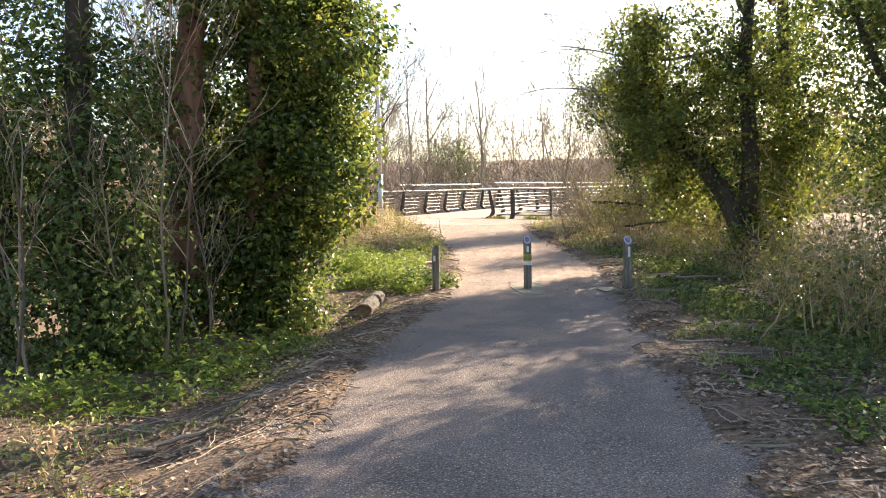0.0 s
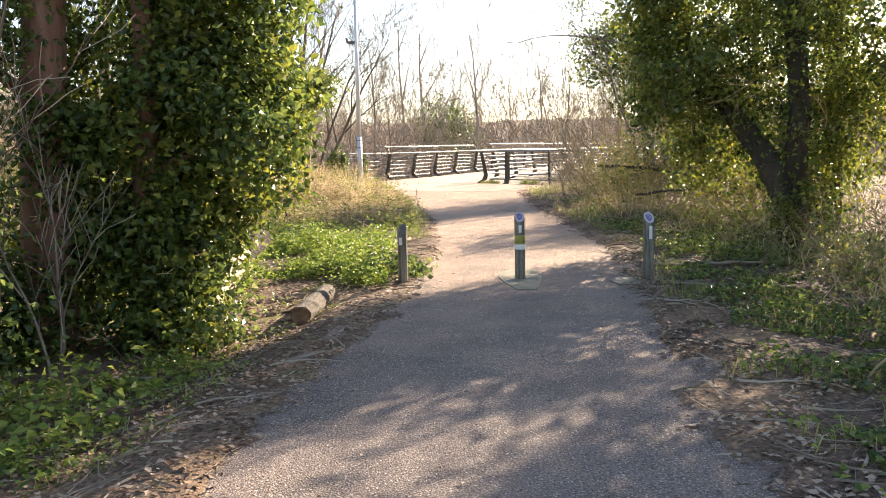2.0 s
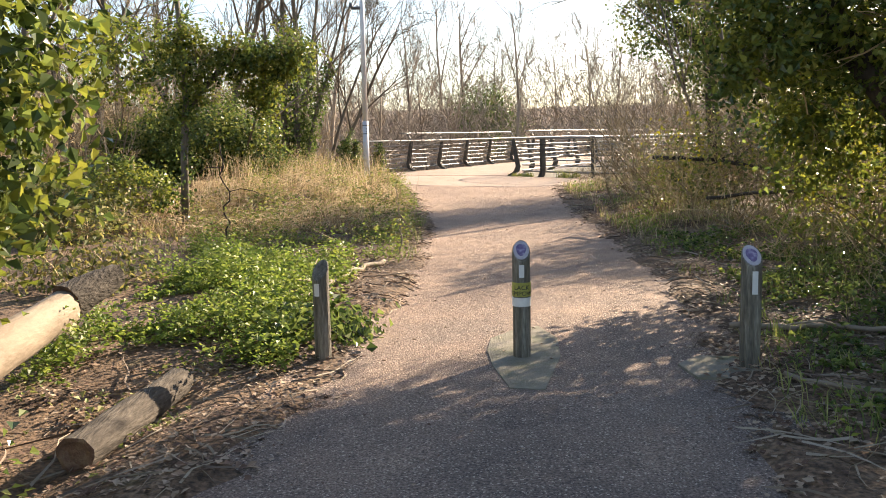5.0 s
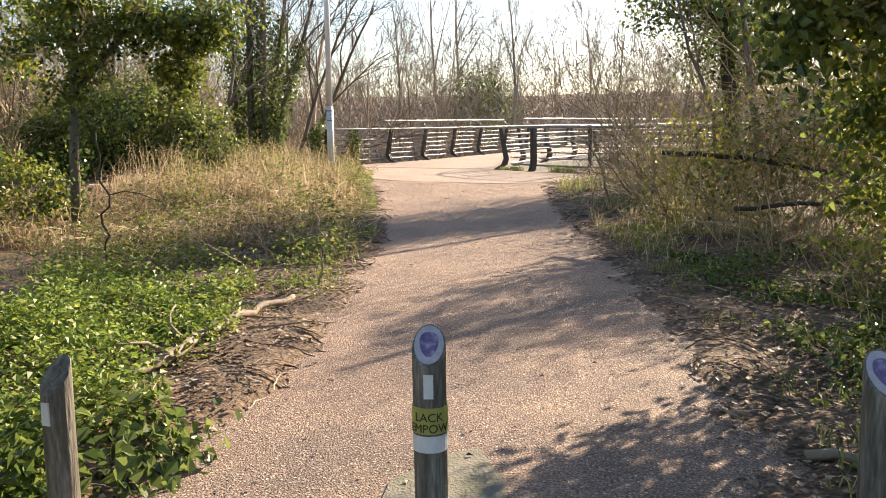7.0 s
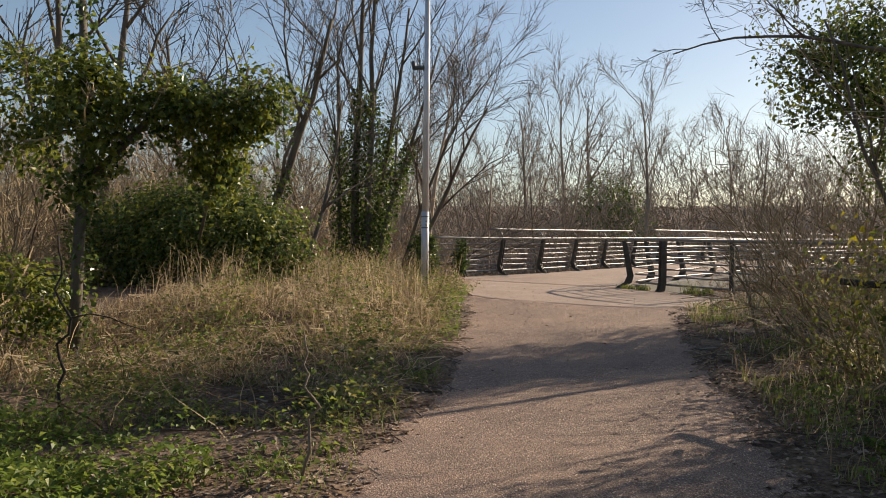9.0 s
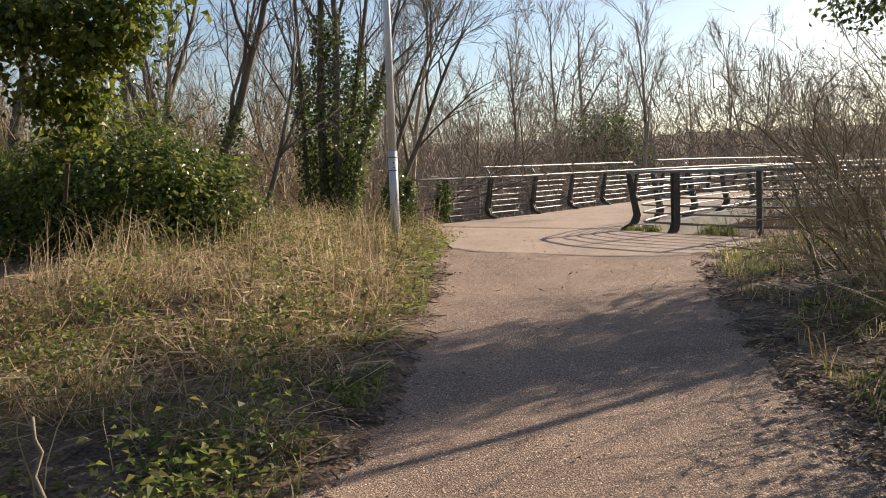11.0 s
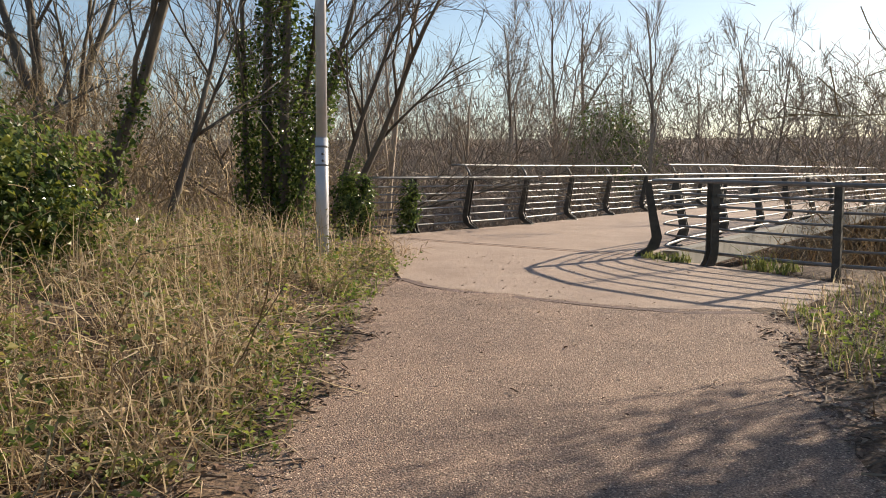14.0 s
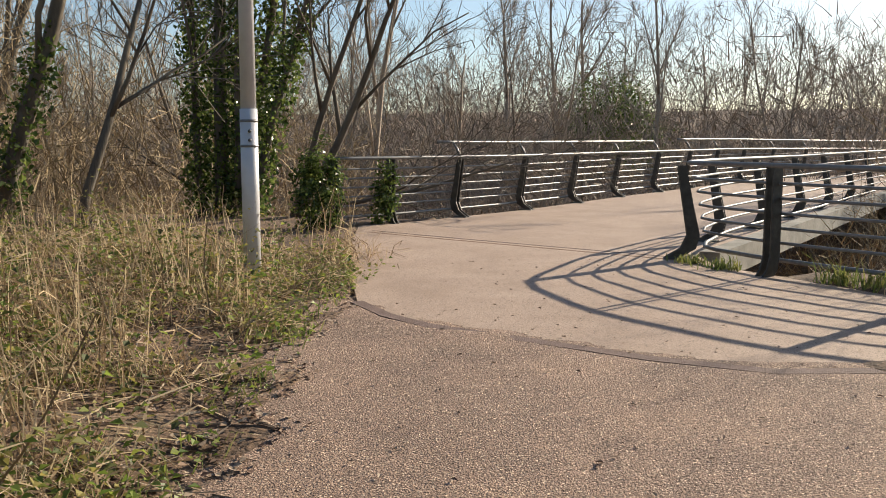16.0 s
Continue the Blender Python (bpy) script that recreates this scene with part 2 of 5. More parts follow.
def tubes_mesh(name, lines, mat, sides=5, smooth=True):
    """Tapered tubes along lines of (points, radii)."""
    V, Fc = [], []
    base = 0
    if sides == 3:
        # fine twigs: narrow tapered strips, turned every way
        for pts, rad in lines:
            p = np.asarray(pts, float)
            k = len(p)
            s = unit(np.cross(p[-1] - p[0], rng.normal(size=3))) * np.asarray(rad, float).reshape(-1, 1)
            V.append(np.stack([p - s, p + s], 1).reshape(-1, 3))
            Fc += [(base + 2 * i, base + 2 * i + 1, base + 2 * i + 3, base + 2 * i + 2) for i in range(k - 1)]
            base += 2 * k
        return mesh_of(name, np.concatenate(V), Fc, mat)
    ang = np.arange(sides) * 2 * math.pi / sides
    ca, sn = np.cos(ang)[None, :, None], np.sin(ang)[None, :, None]
    for pts, rad in lines:
        p = np.asarray(pts, float)
        k = len(p)
        t = unit(np.gradient(p, axis=0))
        ref = np.array([0.0, 0.0, 1.0]) if abs(t[0][2]) < 0.8 else np.array([1.0, 0.0, 0.0])
        u = unit(np.cross(t, ref))
        w = np.cross(t, u)
        r = np.asarray(rad, float).reshape(-1, 1, 1) * np.ones((k, 1, 1))
        ring = p[:, None, :] + r * (u[:, None, :] * ca + w[:, None, :] * sn)
        V.append(ring.reshape(-1, 3))
        for i in range(k - 1):
            for j in range(sides):
                j2 = (j + 1) % sides
                Fc.append((base + i * sides + j, base + i * sides + j2, base + (i + 1) * sides + j2, base + (i + 1) * sides + j))
        if sides > 3:
            Fc.append(tuple(base + j for j in range(sides))[::-1])
            Fc.append(tuple(base + (k - 1) * sides + j for j in range(sides)))
        base += k * sides
    return mesh_of(name, np.concatenate(V), Fc, mat, smooth)


def wander(start, way, length, r0, r1, steps, bend, lift=0.0):
    """A crooked branch line from start, tapering from r0 to r1."""
    p, d = np.array(start, float), unit(np.array(way, float))
    pts = [p.copy()]
    for _ in range(steps):
        d = unit(d + rng.normal(size=3) * bend + np.array([0, 0, lift]))
        p = p + d * length / steps
        pts.append(p.copy())
    return np.array(pts), np.linspace(r0, r1, steps + 1)


def branching(start, way, length, radius, levels, kids=5, angle=0.8, bend=0.12, lift=0.06, ratio=0.6, first=0.35, tip=0.004):
    """Branch lines of a bare crown, as a list per level."""
    out = [[] for _ in range(levels + 1)]

    def grow(s, w, ln, r, lv):
        steps = 7 if lv == levels else (4 if lv > 1 else 3)
        pts, rad = wander(s, w, ln, r, max(tip, r * 0.3), steps, bend * (1 if lv == levels else 1.5), lift)
        out[levels - lv].append((pts, rad))
        if lv == 0:
            return
        k = kids if lv > 1 else kids + 2
        for i in range(k):
            f = first + (1 - first) * (i + rng.random()) / k
            j = min(steps - 1, int(f * steps))
            g = f * steps - j
            q = pts[j] * (1 - g) + pts[j + 1] * g
            t = unit(pts[j + 1] - pts[j])
            side = unit(np.cross(t, rng.normal(size=3)))
            a = angle * rng.uniform(0.6, 1.25)
            rr = (rad[j] * (1 - g) + rad[j + 1] * g) * rng.uniform(0.45, 0.7)
            grow(q, t * math.cos(a) + side * math.sin(a) + np.array([0, 0, 0.12]), ln * ratio * rng.uniform(0.65, 1.1) * (1.15 - 0.45 * f), max(tip, rr), lv - 1)

    grow(start, way, length, radius, levels)
    return out


def smooth01(x):
    x = np.clip(x, 0, 1)
    return x * x * (3 - 2 * x)


# ---- plan ----
LEVEL_Y = [-60, 0, 10, 15, 20, 24, 28.5, 32.3, 36, 45, 60, 90]
LEVEL_Z = [-0.12, -0.12, -0.10, -0.04, 0.08, 0.2, 0.38, 0.5, 0.6, 0.66, 0.85, 0.95]
EDGE_Y = [-40, 4.8, 7.4, 10.2, 14, 17, 20.6, 23.5, 26, 28, 30.3, 32.3, 34]
EDGE_L = [-1.6, -1.1, -0.9, -0.65, 0.0, 0.3, 0.3, 0.22, -0.02, -0.35, -0.72, -1.05, -1.3]
EDGE_R = [1.7, 1.85, 1.95, 2.3, 2.85, 3.2, 3.2, 3.05, 3.0, 2.9, 2.85, 3.0, 3.4]


def past_arc(x, y):
    """How far a place lies past the near edge of the bridge deck."""
    return y - np.interp(x, [-1.25, -0.8, -0.33, 0.57, 1.47, 2.3, 3.3], [33.75, 33.2, 32.85, 32.48, 32.1, 31.9, 32.1])


def level(y):
    return np.interp(y, LEVEL_Y, LEVEL_Z)


def rough(x, y, s):
    return np.sin(x * s + 1.7 * np.sin(y * s * 0.7)) * np.cos(y * s * 1.1 + 0.9 * np.sin(x * s * 0.6 + 2))


def ground_z(x, y):
    x, y = np.asarray(x, float), np.asarray(y, float)
    z = level(y)
    dl, dr = np.interp(y, EDGE_Y, EDGE_L) - x, x - np.interp(y, EDGE_Y, EDGE_R)
    d = np.maximum(dl, dr)
    jag = 0.10 * rough(x, y, 3.1) + 0.06 * rough(x, y, 8.3)
    side = smooth01((d + jag + 0.12) / 0.24)
    z = z - 0.05 + side * 0.06
    z = z + side * (0.03 * rough(x, y, 2.3) + 0.02 * rough(x, y, 6.1))
    z = z - 0.2 * smooth01((dl - 0.15) / 1.2) * smooth01((17 - y) / 4)
    z = z + 0.35 * smooth01((dl - 0.5) / 2.5) * smooth01((y - 24) / 3) * smooth01((37 - y) / 4)
    z = z + 0.15 * smooth01((dr - 0.6) / 3.0) * smooth01((y - 10) / 8) * smooth01((34 - y) / 5)
    brink = 43.0 - 7.0 * smooth01((x + 1) / 4.5)
    z = z - 2.6 * smooth01((y - brink) / 6.0) * smooth01((80 - y) / 15)
    dk_l = np.interp(y, [33.0, 33.7, 35.6, 38.6, 41.0, 43.3, 55], [-1.0, -1.25, -1.9, -2.8, -3.4, -1.9, 3.6])
    dk_r = np.interp(y, [31.9, 34.2, 35.7, 36.6, 45, 60], [3.3, 4.5, 3.2, 2.6, 5.2, 12])
    z = z - 0.2 * smooth01((past_arc(x, y) - 0.1) / 0.5) * smooth01((x - dk_l + 0.05) / 0.2) * smooth01((dk_r + 0.1 - x) / 0.3)
    z = z + 7.5 * smooth01((y - 85) / 80)
    return z


# ---- ground ----
def axis(lo, a, b, hi, fine):
    left = a - np.geomspace(fine, a - lo + fine, 34)[::-1] + fine
    right = b + np.geomspace(fine, hi - b + fine, 34) - fine
    return np.unique(np.round(np.concatenate([left, np.arange(a, b, fine), right]), 4))


gx, gy = axis(-900, -6, 7, 900, 0.14), axis(-500, 2, 40, 1500, 0.2)
X, Y = np.meshgrid(gx, gy)
GV = np.stack([X, Y, ground_z(X, Y)], -1).reshape(-1, 3)
nx, ny = len(gx), len(gy)
ii = (np.arange(ny - 1)[:, None] * nx + np.arange(nx - 1)[None, :]).reshape(-1, 1)
ground = part("ground", mesh_of("ground", GV, ii + np.array([0, 1, nx + 1, nx]), M_SOIL, True))
tagged(ground, "dark soil bank strewn with leaf litter and low green growth", "ground", kind="structure")

# the path, under the ragged edges of the ground
py = np.concatenate([np.arange(-40, 31, 0.35), np.arange(31, 34.3, 0.1)])
PV, PF = [], []
for k, yy in enumerate(py):
    a, b = np.interp(yy, EDGE_Y, EDGE_L) - 0.4, np.interp(yy, EDGE_Y, EDGE_R) + 0.4
    for j in range(9):
        xx = a + (b - a) * j / 8
        PV.append((xx, yy, level(yy) + 0.025 * (1 - (j / 4 - 1) ** 2 * (1 - float(smooth01((yy - 29) / 2)))) - 0.02 + 0.008 * float(smooth01((yy - 29) / 2)) - 0.05 * float(smooth01((past_arc(xx, yy) - 0.1) / 0.5)) + 0.004 * rough(xx, yy, 1.3)))
for k in range(len(py) - 1):
    for j in range(8):
        PF.append((k * 9 + j, k * 9 + j + 1, k * 9 + 10 + j, k * 9 + 9 + j))
path = tagged(part("path", mesh_of("path", PV, PF, M_ASPHALT, True)), "worn grey-brown asphalt footpath with pale stone chips", "path", kind="structure")

# ---- bridge deck ----
ARC = [(-1.25, 33.75), (-0.8, 33.2), (-0.33, 32.85), (0.57, 32.48), (1.47, 32.1), (2.3, 31.9), (3.3, 32.1)]
LEFT = [(-1.9, 35.6), (-2.8, 38.6), (-3.4, 41.0), (-2.7, 41.8), (-1.9, 43.3), (-0.76, 45.5), (0.29, 47.9), (1.36, 50.4), (2.56, 52.9), (3.7, 55.4), (5.9, 60.2), (9.5, 66.5), (16, 75)]
RIGHT = [(4.5, 34.2), (3.2, 35.7), (2.45, 36.6), (2.3, 37.6), (2.9, 39.0), (3.9, 41.5), (4.95, 44.0), (6.0, 46.5), (7.1, 49.0), (8.2, 51.5), (10.4, 56.2), (13.8, 61.8), (19.5, 69.5)]


def deck_z(y):
    return float(level(y)) + 0.008


DV, DF = [], []
rows_d = [[ARC[j] for j in range(7)]] + [[(l[0] + (r[0] - l[0]) * j / 6, l[1] + (r[1] - l[1]) * j / 6) for j in range(7)] for l, r in zip(LEFT, RIGHT)]
for r in rows_d:
    DV += [(x, y, deck_z(y)) for x, y in r]
for r in rows_d:
    DV += [(x, y, deck_z(y) - 0.45) for x, y in r]
nd = len(rows_d) * 7
for k in range(len(rows_d) - 1):
    for j in range(6):
        q = k * 7 + j
        DF += [(q, q + 1, q + 8, q + 7), (nd + q + 7, nd + q + 8, nd + q + 1, nd + q)]
    DF += [(k * 7, k * 7 + 7, nd + k * 7 + 7, nd + k * 7), (k * 7 + 13, k * 7 + 6, nd + k * 7 + 6, nd + k * 7 + 13)]
deck = tagged(part("bridge_deck", mesh_of("bridge_deck", DV, DF, M_DECK)), "pale sandy resin surface of a curving footbridge", "bridge deck", kind="structure")


def ribbon(name, line, width, z, mat, thick=0.012):
    p = np.array(line, float)
    t = unit(np.gradient(p, axis=0))
    s = np.stack([-t[:, 1], t[:, 0]], 1) * width / 2
    V = [(x, y, deck_z(y) + z) for x, y in p + s] + [(x, y, deck_z(y) + z) for x, y in p - s]
    n = len(p)
    return mesh_of(name, V + [(x, y, w - thick) for x, y, w in V], [(i, i + 1, n + i + 1, n + i) for i in range(n - 1)] + [(2 * n + i, i, i + 1, 2 * n + i + 1) for i in range(n - 1)] + [(n + i, 3 * n + i, 3 * n + i + 1, n + i + 1) for i in range(n - 1)], mat)


arc_fine = [(np.interp(u, range(7), [a[0] for a in ARC]), np.interp(u, range(7), [a[1] for a in ARC]) - 0.03) for u in np.linspace(0, 6, 25)]
tagged(part("trim", ribbon("edge_strip", arc_fine, 0.13, 0.008, M_STRIP)), "reddish brown edging strip between path and bridge deck", "edging", kind="structure")
joint = tagged(part("trim", ribbon("joint", [(-2.9, 39.9), (-1.2, 38.9), (0.6, 37.9), (2.0, 37.1)], 0.035, 0.004, M_RUST)), "thin rusty expansion joint across the deck", "joint", kind="structure")
tagged(part("trim", ribbon("joint_b", [(-2.9, 40.15), (-1.2, 39.15), (0.6, 38.15), (2.05, 37.35)], 0.03, 0.004, M_STRIP)), "dark expansion joint line across the deck", "joint", kind="structure")
beam_pts = [(x + 0.28, y - 0.1) for x, y in RIGHT[3:]]
beam_v = []
for x, y in beam_pts:
    z = deck_z(y)
    beam_v += [(x - 0.25, y + 0.1, z + 0.06), (x, y, z + 0.06), (x, y, z - 0.32), (x - 0.25, y + 0.1, z - 0.32)]
beam_f = [(4 * i + a, 4 * i + b, 4 * i + 4 + b, 4 * i + 4 + a) for i in range(len(beam_pts) - 1) for a, b in ((0, 1), (1, 2), (2, 3), (3, 0))] + [(3, 2, 1, 0)]
tagged(part("bridge_edge_beam", mesh_of("edge_beam", beam_v, beam_f, M_BEAM)), "pale concrete beam along the side of the bridge", "beam", kind="structure")


# ---- railings ----
def post_mesh(kind):
    """A flat plate post in the x-z plane, x towards the deck. kinds: leaning, upright, end."""
    if kind == "leaning":
        prof = [(0.26, 0.0, 0.16), (0.16, 0.07, 0.2), (0.0, 0.17, 0.19), (-0.06, 0.34, 0.16), (0.02, 0.75, 0.13), (0.1, 1.2, 0.11), (0.105, 1.235, 0.09)]
    elif kind == "upright":
        prof = [(0.12, 0.0, 0.2), (0.04, 0.1, 0.18), (0.0, 0.25, 0.16), (0.0, 0.8, 0.16), (0.0, 1.27, 0.15)]
    else:
        prof = [(0, 0, 0.11), (0, 0.6, 0.1), (0, 1.28, 0.1), (0, 1.31, 0.07)]
    V, Fc = [], []
    k = len(prof)
    # two thin plates with a gap between, or one solid end post
    for lo, hi in (((-0.05, 0.05),) if kind == "end" else ((-0.055, -0.035), (0.035, 0.055))):
        q = len(V)
        for x, z, w in prof:
            V += [(x - w / 2, lo, z), (x + w / 2, lo, z), (x + w / 2, hi, z), (x - w / 2, hi, z)]
        for i in range(k - 1):
            for c, d in ((0, 1), (1, 2), (2, 3), (3, 0)):
                Fc.append((q + 4 * i + c, q + 4 * i + d, q + 4 * i + 4 + d, q + 4 * i + 4 + c))
        Fc += [(q + 3, q + 2, q + 1, q), tuple(q + 4 * (k - 1) + j for j in range(4))]
    return mesh_of("post_" + kind, V, Fc, M_POST)


POSTS = {k: post_mesh(k) for k in ("leaning", "upright", "end")}
FOOT = mesh_of("post_foot", [(x, y, z) for z, g in ((0, 1.0), (0.035, 1.0), (0.05, 0.8)) for x, y in ((-0.02 * g, -0.1 * g), (0.3 * g, -0.1 * g), (0.3 * g, 0.1 * g), (-0.02 * g, 0.1 * g))],
               [(i + j, i + (j + 1) % 4, i + 4 + (j + 1) % 4, i + 4 + j) for i in (0, 4) for j in range(4)] + [(8, 9, 10, 11)], M_POST)
BRACKET = tubes_mesh("bracket", [([(0.1, 0, 1.22), (0.02, 0, 1.38), (-0.1, 0, 1.54)], [0.03, 0.026, 0.022])], M_STEEL, 6)


def railing(line, kinds, inward, uppers, label):
    """Posts at the points of line, bars between; inward: +1 where the deck lies to the right of the line. uppers: spans with a raised rail."""
    base = new("bridge_railing")
    base.location = (line[0][0], line[0][1], deck_z(line[0][1]))
    inv = Matrix.Translation(base.location).inverted()
    tagged(base, label, "railing")
    p = np.array(line, float)
    t = unit(np.gradient(p, axis=0))
    nrm = np.stack([t[:, 1], -t[:, 0]], 1) * inward
    for i, k in enumerate(kinds):
        m = pose(p[i][0], p[i][1], deck_z(p[i][1]) - 0.03, 0, 0, math.degrees(math.atan2(nrm[i][1], nrm[i][0])))
        o = part("post", POSTS[k], base)
        o.matrix_basis = inv @ m
        if k == "leaning":
            o = part("foot", FOOT, base)
            o.matrix_basis = inv @ m
    u = np.linspace(0, len(p) - 1, (len(p) - 1) * 4 + 1)
    ux, uy = np.interp(u, range(len(p)), p[:, 0]), np.interp(u, range(len(p)), p[:, 1])
    fx, fy = np.interp(u, range(len(p)), nrm[:, 0]), np.interp(u, range(len(p)), nrm[:, 1])
    uz = np.array([deck_z(y) for y in uy])
    # ease the corners of the curve
    for arr in (ux, uy):
        arr[1:-1] = (arr[:-2] + 2 * arr[1:-1] + arr[2:]) / 4
    for hgt, off, r in ((0.16, -0.13, 0.026), (0.36, -0.11, 0.018), (0.53, -0.08, 0.018), (0.7, -0.05, 0.018), (0.87, -0.02, 0.018), (1.04, 0.01, 0.018), (1.24, 0.1, 0.03)):
        pts = np.stack([ux + fx * off, uy + fy * off, uz + hgt], 1)
        o = part("top_rail" if hgt > 1.2 else "rail", tubes_mesh("rail", [(pts, [r] * len(pts))], M_STEEL, 8), base)
        o.matrix_basis = inv
    for a, b, extra in uppers:
        sel = (u >= a - 0.35) & (u <= b + 0.2)
        pts = np.stack([ux[sel] - fx[sel] * 0.1, uy[sel] - fy[sel] * 0.1, uz[sel] + 1.54 + extra], 1)
        o = part("upper_rail", tubes_mesh("upper_rail", [(pts, [0.03] * len(pts))], M_STEEL, 8), base)
        o.matrix_basis = inv
        for i in range(a, b + 1):
            m = pose(p[i][0], p[i][1], deck_z(p[i][1]) + extra * 0.5, 0, 0, math.degrees(math.atan2(nrm[i][1], nrm[i][0])))
            o = part("bracket", BRACKET, base)
            o.matrix_basis = inv @ m
    return base


railing([(-3.75, 40.6), (-2.95, 41.6), (-1.98, 43.3), (-0.86, 45.5), (0.19, 47.9), (1.26, 50.4), (2.46, 52.9), (3.6, 55.4), (4.75, 57.9), (6.0, 60.4), (7.5, 62.9), (9.3, 65.6), (12.4, 70), (15.8, 74.5)],
        ["upright", "upright"] + ["leaning"] * 12, 1, [(2, 6, 0.0), (7, 13, 0.06)], "grey metal bridge railing with leaning dark posts and horizontal bars")
railing([(7.6, 33.6), (4.4, 34.75), (2.95, 35.95), (2.15, 37.25), (2.75, 39.4), (3.75, 41.7), (4.85, 44.1), (5.95, 46.6), (7.05, 49.1), (8.15, 51.5), (10.4, 56.2), (13.8, 61.8), (19.3, 69.4)],
        ["end", "end", "upright"] + ["leaning"] * 10, -1, [], "curved grey metal railing flaring out at the bridge end")


# ---- bollards ----
def bollard(x, y, height, slope_turn, band, r, sink):
    """A round timber post with a slanting top plate, a recessed tag and, on one, a printed band."""
    z = float(ground_z(x, y)) - sink
    base = new("bollard")
    base.location = (x, y, z)
    n = 24
    V, Fc = [], []
    hs = [0, 0.1, 0.3, 0.55, height - 0.16]
    for h0 in hs:
        for j in range(n):
            a = 2 * math.pi * j / n
            rr = r * (1 + 0.015 * math.sin(3 * a + h0 * 5))
            V.append((rr * math.cos(a), rr * math.sin(a), h0))
    for g in (1.0, 0.93):
        for j in range(n):
            a = 2 * math.pi * j / n
            V.append((r * g * math.cos(a), r * g * math.sin(a), height - 0.07 + 0.075 * math.sin(a) + (0.006 if g < 1 else 0)))
    for i in range(len(hs) + 1):
        for j in range(n):
            j2 = (j + 1) % n
            Fc.append((i * n + j, i * n + j2, (i + 1) * n + j2, (i + 1) * n + j))
    Fc.append(tuple((len(hs) + 1) * n + j for j in range(n)))
    part("shaft", mesh_of("shaft", V, Fc, M_POSTWOOD, False), base)
    if band != "plain":
        cap = [(r * 0.87 * math.cos(2 * math.pi * j / n), r * 0.87 * math.sin(2 * math.pi * j / n), height - 0.058 + 0.065 * math.sin(2 * math.pi * j / n)) for j in range(n)]
        capl = [(x0, y0, z0 - 0.006) for x0, y0, z0 in cap]
        part("top_plate", mesh_of("top_plate", cap + capl, [tuple(range(n))] + [(n + j, n + (j + 1) % n, (j + 1) % n, j) for j in range(n)], M_SHEEN), base, "pale violet-grey disc on the slanting top")
        mark = [(r * g * math.cos(2 * math.pi * j / n), r * g * math.sin(2 * math.pi * j / n), height - 0.054 + 0.065 * g / 0.87 * math.sin(2 * math.pi * j / n)) for j in range(n) for g in (0.56 + 0.04 * math.sin(3 * 6.283 * j / n),)]
        part("emblem", mesh_of("emblem", mark + [(x0, y0, z0 - 0.006) for x0, y0, z0 in mark], [tuple(range(n))] + [(n + j, n + (j + 1) % n, (j + 1) % n, j) for j in range(n)], M_EMBLEM), base, "dark violet worn emblem")
    low = height - (0.34 if band == "disc" else 0.27)
    tag = [(-0.02, -r - 0.004, low), (0.02, -r - 0.004, low), (0.02, -r - 0.004, height - 0.17), (-0.02, -r - 0.004, height - 0.17)]
    tagb = [(x0, -r * 0.9, z0) for x0, y0, z0 in tag]
    part("tag", mesh_of("tag", tag + tagb, [(0, 1, 2, 3)] + [(j, 4 + j, 4 + (j + 1) % 4, (j + 1) % 4) for j in range(4)], M_WHITE), base, "small white reflective plate")
    if band == "printed":
        ring = [(rr * math.cos(2 * math.pi * j / n), rr * math.sin(2 * math.pi * j / n), zz) for zz, rr in ((height - 0.42, r + 0.002), (height - 0.42, r + 0.005), (height - 0.31, r + 0.005), (height - 0.31, r + 0.002)) for j in range(n)]
        part("band", mesh_of("band", ring, [(i * n + j, i * n + (j + 1) % n, (i + 1) * n + (j + 1) % n, (i + 1) * n + j) for i in range(3) for j in range(n)], M_YBAND), base, "yellow band with worn black lettering")
        for text, zz in (("LACK", height - 0.365), ("EMPOW", height - 0.412)):
            cu = bpy.data.curves.new("print", "FONT")
            cu.body, cu.size, cu.align_x, cu.extrude = text, 0.05, "CENTER", 0.001
            tmp = new("print", cu)
            me = bpy.data.meshes.new_from_object(tmp.evaluated_get(bpy.context.evaluated_depsgraph_get()))
            bpy.data.objects.remove(tmp)
            for v in me.vertices:
                a = v.co.x / (r + 0.006)
                v.co = Vector(((r + 0.007 + v.co.z) * math.sin(a), -(r + 0.007 + v.co.z) * math.cos(a), zz + v.co.y))
            me.materials.clear()
            me.materials.append(M_BLACK)
            part("lettering", me, base, "black stencilled capital letters")
        rg2 = [(rr * math.cos(2 * math.pi * j / n), rr * math.sin(2 * math.pi * j / n), zz) for zz, rr in ((height - 0.5, r + 0.001), (height - 0.5, r + 0.003), (height - 0.43, r + 0.003), (height - 0.43, r + 0.001)) for j in range(n)]
        part("band", mesh_of("pale_band", rg2, [(i * n + j, i * n + (j + 1) % n, (i + 1) * n + (j + 1) % n, (i + 1) * n + j) for i in range(3) for j in range(n)], M_WHITE), base, "pale worn band")
    base.rotation_euler = (0, 0, radians(slope_turn))
    labels = {"plain": "grey weathered round timber bollard with a slanting top, beside the path", "disc": "weathered round timber bollard with a pale disc on top", "printed": "round timber bollard with yellow printed band in the path"}
    return tagged(base, labels[band], "bollard", "bollards across the path")


